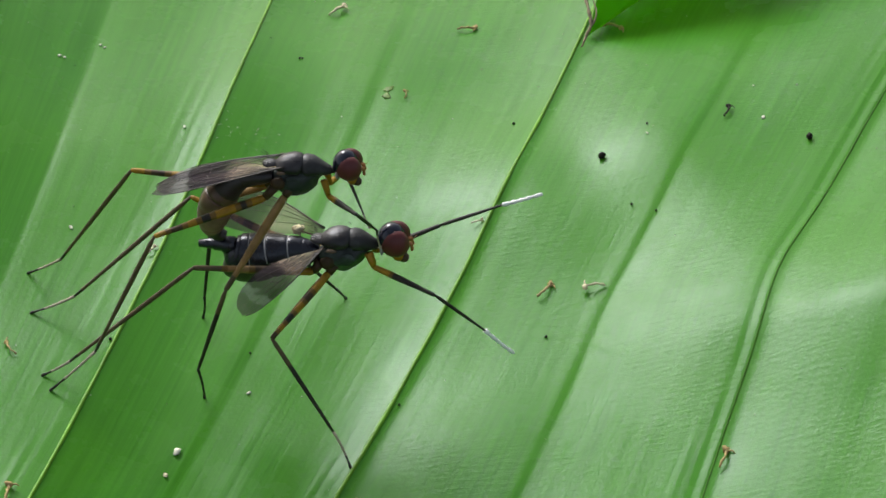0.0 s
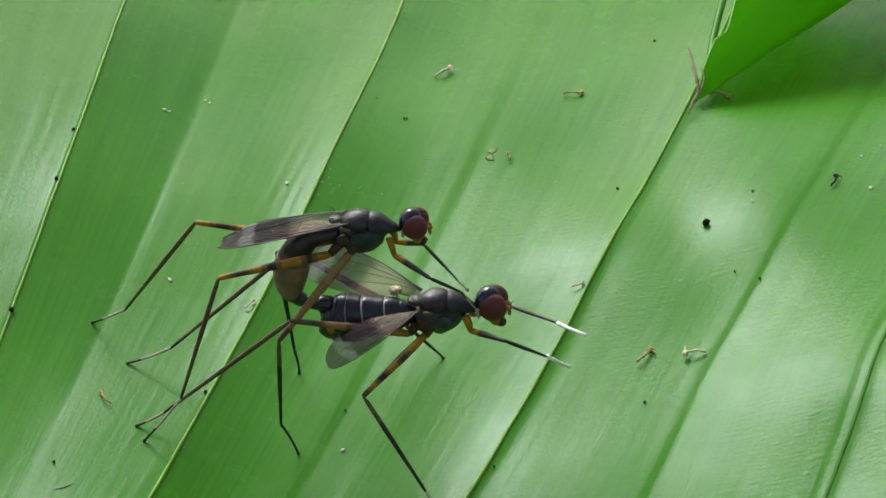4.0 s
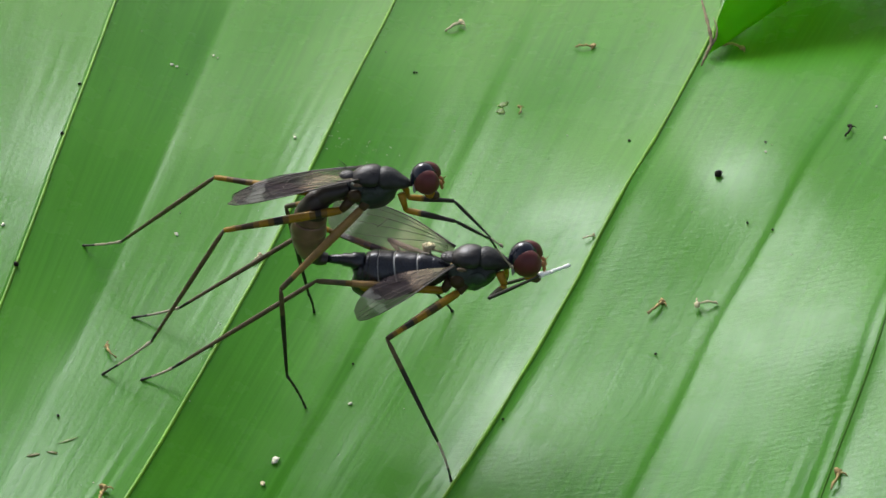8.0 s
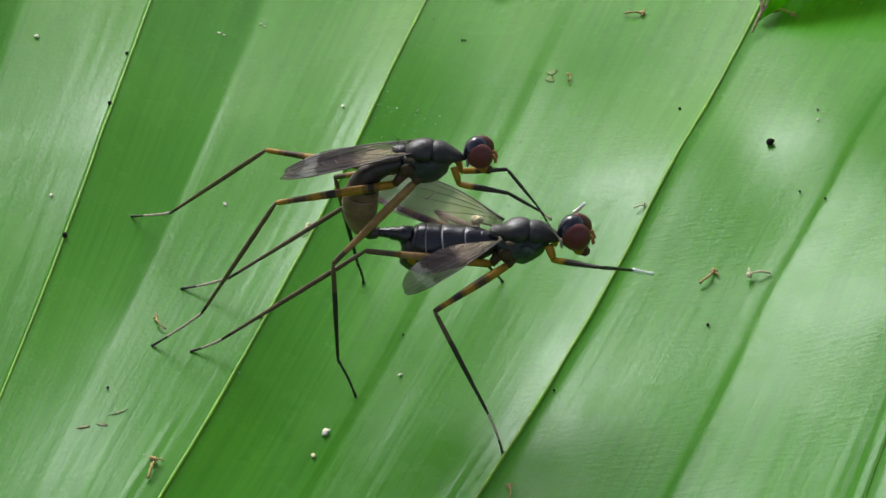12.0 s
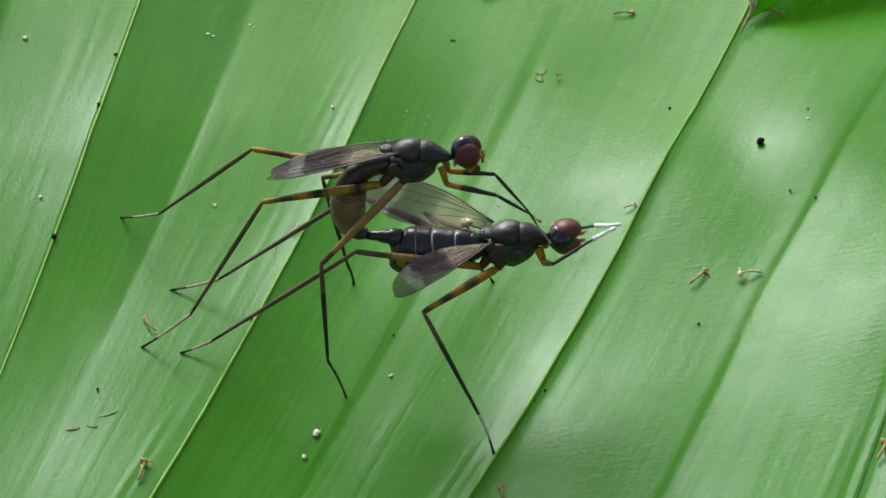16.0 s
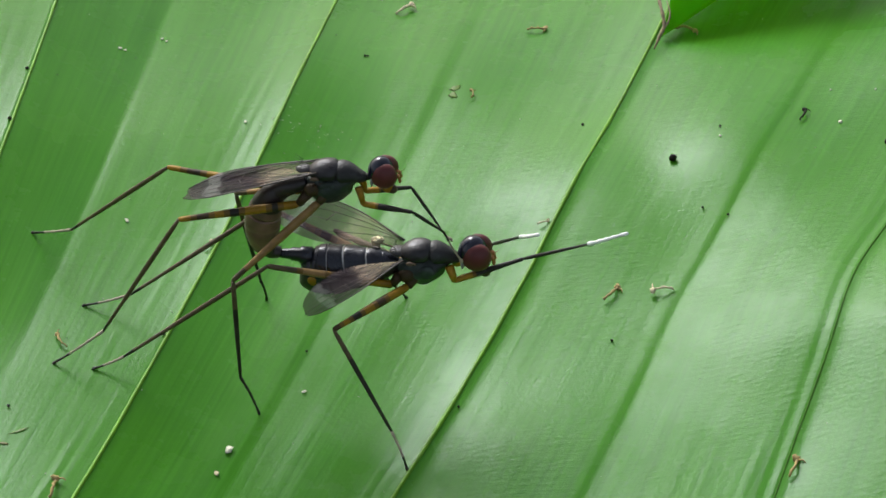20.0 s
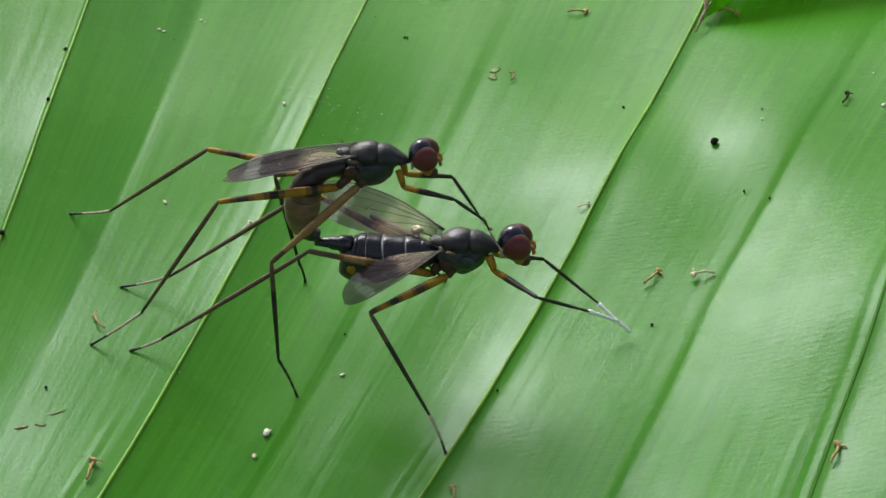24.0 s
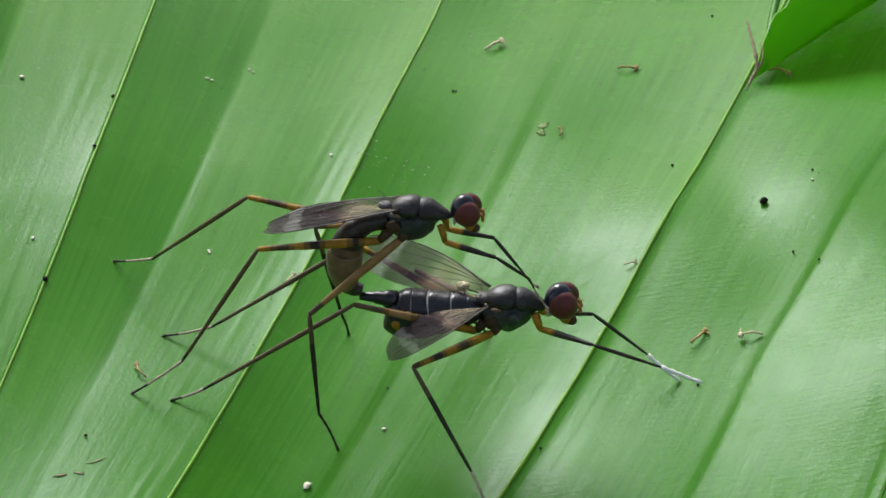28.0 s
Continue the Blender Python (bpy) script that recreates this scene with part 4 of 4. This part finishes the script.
# ---------- the torn margin at the end of the fold ----------
def build_tear():
    """The blade splits along the ridge: one margin stands up as a bright flap, the other curls brown."""
    flap = tagged(new("torn_flap"), "bright green upturned margin where the leaf has split", "leaf flap")
    root = spline([(16.09, 17.59, 0.70), (16.82, 20.48, 1.20), (17.66, 22.95, 1.40), (18.54, 24.06, 1.50), (19.43, 27.42, 1.60), (21.19, 33.12, 1.80), (22.79, 39.46, 1.80)], 5)
    free = spline([(16.15, 17.52, 0.75), (18.22, 17.91, 2.20), (20.81, 18.96, 3.60), (23.57, 20.01, 5.00), (26.71, 21.40, 6.50), (32.31, 25.02, 8.00), (37.80, 28.78, 9.00)], 5)
    bm = bmesh.new()
    g = []
    for i, (a, b) in enumerate(zip(root, free)):
        a, b = Vector(a), Vector(b)
        row = []
        for j in range(11):
            q = j / 10
            p = a.lerp(b, q) + Vector((-0.3, 0.6, 0.9)) * math.sin(math.pi * q) * min(1.6, i * 0.08)
            p += Vector((0, 0, 0.1 * noise.noise(p * 0.4)))
            if q == 0:
                p.x += 0.12 * noise.noise(Vector((i * 0.9, 0, 0)))
            row.append(bm.verts.new(p * MM))
        g.append(row)
    for i in range(len(g) - 1):
        for j in range(10):
            bm.faces.new((g[i][j], g[i][j + 1], g[i + 1][j + 1], g[i + 1][j]))
    bmesh.ops.solidify(bm, geom=bm.faces[:], thickness=0.12 * MM)
    part("blade", bm, FLAP, flap)
    part("rim", tube([tuple(p) for p in root], 0.09, 6), RIB, flap, "pale torn rim")
    part("withered_edge", tube(spline([(15.49, 16.04, 0.90), (15.88, 17.06, 1.00), (16.20, 17.83, 1.30), (16.13, 18.58, 1.70), (15.97, 20.21, 1.90), (15.83, 21.65, 2.00)], 4), [0.05 + 0.06 * math.sin(math.pi * i / 20) * (1 + 0.6 * math.sin(i * 2.3)) for i in range(21)], 7), WITHERED, flap, "withered brown edge of the tear")
    part("withered_strand", tube(spline([(15.6, 16.3, 0.95), (15.95, 17.3, 1.1), (16.45, 18.0, 1.4), (16.6, 18.7, 1.7), (16.45, 19.6, 1.9)], 4), [0.05, 0.07, 0.06, 0.08, 0.06, 0.09, 0.07, 0.06, 0.08, 0.05, 0.07, 0.05, 0.06, 0.05, 0.04, 0.03, 0.02], 6), WITHERED, flap, "withered grey-brown strand")
    part("curled_edge", tube(spline([(16.28, 18.02, 0.90), (17.00, 19.28, 1.20), (17.28, 21.69, 1.20), (17.91, 24.80, 1.20), (18.84, 28.65, 1.20), (20.60, 35.41, 1.20)], 4), [0.1 + 0.14 * min(1, i / 8) for i in range(21)], 10), LEAF, flap, "rolled green edge of the tear")
    return flap


build_tear()


# ---------- what moves ----------
# seconds, shift ahead, shift up (mm) of each body
FEMALE_SWAY = [
    (0, -1.27, 0.61), (0.5, -1.13, 0.66), (1, -1.28, 0.51), (1.5, -1.26, 0.51), (2, -1.2, 0.43),
    (2.5, -1.19, 0.39), (3, -1.25, 0.3), (3.5, -1.29, 0.34), (5.5, -1.68, -0.05), (6, 0.26, 0.13),
    (6.5, 0.16, 0.17), (7, 0.03, 0.07), (7.5, -0.01, 0.09), (8, -0.01, 0.01), (8.5, -0.03, 0.08),
    (9, -0.04, 0.01), (9.5, -0.07, 0.01), (10, -0.09, -0.24), (10.5, -0.14, -0.22), (11, -0.12, -0.23),
    (11.5, -0.15, -0.19), (12, -0.13, -0.18), (12.5, -0.12, -0.28), (14.5, -0.16, -0.35), (15, -0.25, -0.38),
    (15.5, -0.25, -0.39), (16, -0.16, -0.35), (16.5, -0.32, -0.38), (17, -0.27, -0.48), (17.5, -0.28, -0.5),
    (18, -0.28, -0.51), (18.5, -0.31, -0.48), (19, -0.32, -0.43), (19.5, -0.31, -0.52), (20, -0.31, -0.48),
    (20.5, -0.3, -0.42), (21, -0.37, -0.55), (21.5, -0.3, -0.65), (22, -0.29, -0.69), (22.5, -0.27, -0.78),
    (24.5, -0.29, -0.94), (25, -0.27, -0.96), (25.5, -0.28, -1), (26, -0.28, -0.97), (26.5, -0.26, -1.01),
    (27, -0.24, -1.03), (27.5, -0.25, -0.99), (28, -0.27, -1.03),
]
MALE_SWAY = [
    (0, 1.42, 0.63), (0.5, 2.86, -0.2), (1, 0.68, 0.35), (1.5, 0.5, 0.37), (2, 0.6, 0.4),
    (2.5, 0.55, 0.32), (3, -0.04, 0.34), (3.5, -0.16, 0.39), (5.5, -1.05, 0.11), (6, 0.3, 0.06),
    (6.5, 0.21, 0.16), (7, 0.1, 0.11), (7.5, 0.07, 0.08), (8, 0, -0), (8.5, -0.15, 0.06),
    (9, -0.15, -0.13), (9.5, 0.01, 0.1), (10, 0.17, -0.28), (10.5, 0.09, -0.34), (11, 0.18, -0.29),
    (11.5, 0.15, -0.3), (12, 0.12, -0.22), (12.5, 0.09, -0.31), (14.5, -0.02, -0.14), (15, -0.06, -0.23),
    (15.5, -0.1, -0.27), (16, -0.02, -0.21), (16.5, 0.32, -0.34), (17, 0.19, -0.37), (17.5, 0.12, -0.39),
    (18, 0.11, -0.41), (18.5, 0.12, -0.43), (19, 0.11, -0.39), (19.5, 0.12, -0.48), (20, 0.12, -0.44),
    (20.5, 0.05, -0.39), (21, -0.03, -0.42), (21.5, -0.01, -0.46), (22, 0.05, -0.49), (22.5, 0.08, -0.52),
    (24.5, 0.19, -0.5), (25, 0.18, -0.56), (25.5, 0.17, -0.62), (26, 0.16, -0.57), (26.5, 0.12, -0.6),
    (27, 0.06, -0.58), (27.5, 0.01, -0.67), (28, -0.06, -0.61),
]
# seconds, knee and tip of her forelegs in her space (mm)
FEMALE_FRONT_NEAR = [
    (0, 4.42, -2.18, 6.93, 8.46, -1.88, 2.92), (0.5, 1.94, -3.25, 9.61, 3.28, -3.78, 15.12),
    (1, 0.81, -3.83, 8.82, 3.99, -3.84, 13.54), (1.5, 0.85, -3.72, 9.04, 4.51, 0.44, 7.68),
    (2, 3.85, -3.02, 7.65, 5.86, -0.41, 3), (2.5, 3.99, -2.74, 8.07, 5.78, 1.19, 4.36),
    (3, 1.35, -3.69, 9.12, 4.54, 0.51, 6.95), (3.5, 3.22, -3.16, 8.82, 6.7, -0.3, 5.33),
    (5.5, 2.64, -2.9, 9.65, 3.67, -1.28, 4.28), (6, 4.73, -0.21, 7.94, 8.86, -2.82, 10.88),
    (6.5, 4.61, -1.62, 7.85, 8.64, 0.86, 4.67), (7, 3, -3.43, 8.59, 6.01, -1.44, 4.18),
    (7.5, 1.88, -3.41, 9.43, 4.8, 1.41, 8.6), (8, 0.68, -3.65, 9.12, 4.32, 0.58, 7.93),
    (8.5, 2.03, -3.57, 9.15, 3.84, 1.34, 6.89), (9, 1.05, -3.58, 9.3, 3.13, 1.23, 7.06),
    (9.5, -0.12, -3.67, 8.61, 2.48, 1.36, 7.97), (10, 3.98, -2.5, 8.57, 8.61, -0.86, 5.67),
    (10.5, 4.65, -1.5, 7.84, 8.78, 0.62, 4.53), (11, 4, -2.24, 8.85, 9.03, -0.48, 6.82),
    (11.5, 1.15, -3.59, 9.29, 2.57, 1.17, 6.49), (12, 3.54, -2.8, 8.92, 6.12, 0.91, 5.45),
    (12.5, 4.29, -2.02, 8.47, 7.26, 1.28, 4.9), (14.5, 3.8, -2.7, 8.63, 7.48, 0.18, 5.36),
    (15, 4.34, -2.1, 8.23, 8.56, -0.06, 4.99), (15.5, 1.1, -3.46, 9.46, 4.83, 0.07, 7.01),
    (16, 1.88, -3.28, 9.59, 4.6, 1.47, 8.01), (16.5, 3.5, -2.72, 9.07, 7.65, -0.54, 5.82),
    (17, 4.09, -2.28, 8.64, 8.7, -0.4, 5.87), (17.5, 4.15, -2.42, 8.29, 8.33, -0.2, 5.11),
    (18, 3.44, -3.22, 8.33, 7.06, -1.98, 4.1), (18.5, 4.27, -2.24, 8.23, 9.58, -1.28, 6.41),
    (19, 1.92, 0.82, 4.05, 4.65, 0.82, -0.95), (19.5, 4.67, -0.05, 8.11, 9.71, -2.14, 9.76),
    (20, 4.57, 0.15, 8.33, 9.52, -0.66, 11.03), (20.5, 0.04, -3.62, 8.86, 3.14, 1.1, 8.05),
    (21, 2.46, -3.52, 8.98, 5.95, -0.28, 5.83), (21.5, 4.02, -2.84, 7.56, 7.45, -1.14, 3.34),
    (22, 3.95, -2.52, 8.6, 8.32, -0.12, 5.84), (22.5, 0.54, -3.67, 9.04, 3.94, 0.82, 8.16),
    (24.5, 3.85, -2.98, 7.83, 7.96, -1.34, 4.24), (25, 4, -2.56, 8.43, 7.97, -0.88, 4.71),
    (25.5, 4, -2.62, 8.33, 8.2, -0.78, 4.95), (26, 4.22, -1.24, 9.15, 9.02, -2.62, 11.89),
    (26.5, 0.03, -3.75, 8.55, 3.15, 0.95, 7.8), (27, 1.37, -3.64, 9.21, 2.93, 1.74, 8.15),
    (27.5, 0.56, -3.87, 8.65, 2.24, 1.21, 6.68), (28, 3.92, -2.7, 8.38, 9.2, -2.36, 6.27),
]
FEMALE_FRONT_FAR = [
    (0, 4.5, 1.48, 8.45, 9.51, 1.06, 11.13), (0.5, 4.69, 1.34, 7.8, 9.26, -1.02, 10.27),
    (1, 1.45, 3.11, 4.71, 3.86, -0.28, 8.62), (1.5, 0.86, 3.49, 5.17, 4.54, 1.02, 8.75),
    (2, 3.63, 2.83, 5.83, 8.41, -0.1, 6.85), (2.5, 2.74, 2.84, 4.91, 6.32, -1.34, 6.38),
    (3, 1.79, 2.71, 4.42, 4.06, -0.42, 8.61), (3.5, 2.59, 3.42, 5.52, 6.39, -0.56, 7),
    (5.5, 4.78, 1.05, 7.45, 9.91, -0.04, 9.68), (6, 4.74, 1.18, 7.65, 9.02, 4.06, 5.21),
    (6.5, 4.61, 1.38, 8.16, 9.18, 0.16, 11.34), (7, 4.61, 1.33, 8.2, 9.45, 0.4, 11.07),
    (7.5, 0.27, -0.7, 10.51, 3.35, 3.71, 8.6), (8, 1.01, 2.84, 4.47, 3.54, -0.49, 8.35),
    (8.5, 2.14, 2.78, 4.57, 3.7, -0.98, 8.56), (9, 0.94, 2.7, 4.37, 2.99, -0.64, 8.51),
    (9.5, 0.28, 2.87, 4.64, 2.56, -0.12, 8.92), (10, 4.07, 2.36, 5.98, 8.47, 3.4, 2.52),
    (10.5, 3.93, 2.5, 5.87, 8.43, 3.32, 2.48), (11, 3.81, 2.4, 5.56, 8.09, -0.84, 7.49),
    (11.5, 0.15, -0.32, 10.6, 3.28, 3.92, 8.42), (12, 1.3, 3.78, 5.59, 2.61, 0.52, 10.08),
    (12.5, 4.14, 1.84, 5.6, 9.18, 3.24, 3.33), (14.5, 4.06, 2.22, 5.8, 8.71, 2.86, 2.57),
    (15, 3.67, 2.64, 5.63, 8.69, 2.14, 2.97), (15.5, 1.09, 4.01, 6.14, 3.64, 0.63, 9.95),
    (16, 1.69, 3.77, 5.65, 4.84, 0.5, 9.09), (16.5, 3.53, 2.6, 5.39, 6.29, 3.9, 0.57),
    (17, 4.17, 1.9, 5.69, 7.53, 4.7, 2.04), (17.5, 3.82, 2.82, 6.19, 8.52, 0.82, 3.67),
    (18, 4.18, 2.44, 6.41, 8.3, -1.06, 8.22), (18.5, 4.71, 1.3, 7.76, 9.54, -0.12, 10.44),
    (19, 4.75, 1.14, 7.61, 9.72, -0.44, 9.91), (19.5, 4.78, 1.04, 7.49, 9.63, -0.12, 10.24),
    (20, 2.91, 3.59, 6.24, 5.24, 0.04, 10.04), (20.5, 0.96, 3.77, 5.6, 3.1, 0.9, 10.04),
    (21, 0.82, -0.26, 10.75, 5.25, 2.26, 8.2), (21.5, 3.51, 2.78, 5.57, 6.35, 3.12, 0.64),
    (22, 4.04, 1.82, 5.42, 7.41, 4.75, 1.88), (22.5, 0.57, 4, 6.28, 4.33, 0.74, 9.05),
    (24.5, 3.86, 2.18, 5.43, 8.1, 1.12, 1.78), (25, 4.08, 1.76, 5.45, 8.35, 2.26, 1.71),
    (25.5, 3.86, 2.56, 5.83, 8.62, 1.08, 3.06), (26, 4.6, 1.45, 8.14, 9.04, -0.9, 10.84),
    (26.5, 0.67, -0.68, 10.6, 4.65, 2.62, 8.19), (27, 0.01, 3.82, 6.21, 3.83, 1.06, 9.42),
    (27.5, 3.59, 2.68, 5.56, 6.82, 4.42, 1.2), (28, 3.68, 2.66, 5.67, 7.66, 3.52, 1.68),
]


def between(rows, t):
    """The row at t, eased between its neighbours."""
    if t <= rows[0][0]:
        return np.array(rows[0][1:])
    for a, b in zip(rows, rows[1:]):
        if t <= b[0]:
            s = (t - a[0]) / (b[0] - a[0])
            s = s * s * (3 - 2 * s)
            return np.array(a[1:]) * (1 - s) + np.array(b[1:]) * s
    return np.array(rows[-1][1:])


def motions():
    fine = [i * 0.125 for i in range(225)]
    shift = {}
    for fly, home, rows in ((female, FH, FEMALE_SWAY), (male, MH, MALE_SWAY)):
        shift[fly.name] = lambda t, rows=rows: Vector((between(rows, t)[0], 0, between(rows, t)[1]))
        walk(fly, [(t, home @ Matrix.Translation(shift[fly.name](t) * MM)) for t in fine])
    # his abdomen swings back to hers when he sits further ahead
    root, rows = Vector((-1.5, 0, 12.6)) * MM, []
    for t in fine:
        lead = shift[male.name](t).x - shift[female.name](t).x
        rows.append((t, Matrix.Translation(root) @ pose(0, 0, 0, 0, min(19, max(0, 6.5 * (lead - 0.1))), 0) @ Matrix.Translation(-root)))
    walk(male_abdomen, rows)
    # standing legs: feet stay on the leaf while the bodies sway
    for leg in female_legs + male_legs:
        thigh, shank = [], []
        for t in fine:
            knee, tip = leg.reach(Vector(between(leg.steps, t)) - shift[leg.fly.name](t), between(leg.bends, t))
            a, b = leg.at(knee, tip)
            thigh.append((t, a)), shank.append((t, b))
        walk(leg.thigh, thigh), walk(leg.shank, shank)
    # his forelegs hold on behind her head
    for leg in male_front:
        thigh, shank = [], []
        for t in fine:
            knee, tip = leg.reach(leg.tip + shift[female.name](t) - shift[male.name](t), between(leg.bends, t))
            a, b = leg.at(knee, tip)
            thigh.append((t, a)), shank.append((t, b))
        walk(leg.thigh, thigh), walk(leg.shank, shank)
    # her forelegs wave
    for leg, rows in zip(female_front, (FEMALE_FRONT_NEAR, FEMALE_FRONT_FAR)):
        thigh, shank = [], []
        for t in fine:
            v = between(rows, t)
            knee = leg.hip + (Vector(v[:3]) - leg.hip).normalized() * leg.l1
            tip = knee + (Vector(v[3:]) - knee).normalized() * leg.l2
            for _ in range(25):  # a lowered tip rests on the leaf, never in it
                w = FH @ ((tip + shift[female.name](t)) * MM) / MM
                if w.z > leaf_z(w.x, w.y) + 0.15:
                    break
                tip = knee + (tip + Vector((-0.02, -0.19, 0.16)) - knee).normalized() * leg.l2
            a, b = leg.at(knee, tip)
            thigh.append((t, a)), shank.append((t, b))
        walk(leg.thigh, thigh), walk(leg.shank, shank)
    # her wing flicks out and back
    base = female_wings[0].matrix_basis.copy()
    walk(female_wings[0], [(t, base @ pose(0, 0, 0, 0, 0, a)) for t, a in ((0, 15), (0.2, 11), (0.4, 8), (3.5, 8), (5.3, 8), (5.5, 14), (5.7, 20), (5.9, 3), (28, 3))])
    # her head rolls over to be cleaned
    base = female_head.matrix_basis.copy()
    walk(female_head, [(t, base @ pose(0, 0, 0, r, p, 0)) for t, r, p in ((0, 0, 0), (15.6, 0, 0), (15.8, 65, 0), (16.1, 65, 0), (16.4, 0, 0), (20.2, 0, 0), (20.5, 0, 20), (20.9, 10, 25), (21.3, 0, 0), (22.3, 0, 0), (22.5, 20, 10), (24.3, 0, 0), (26.9, 0, 0), (27.2, 60, 0), (27.4, 0, 0), (28, 0, 0))])


motions()
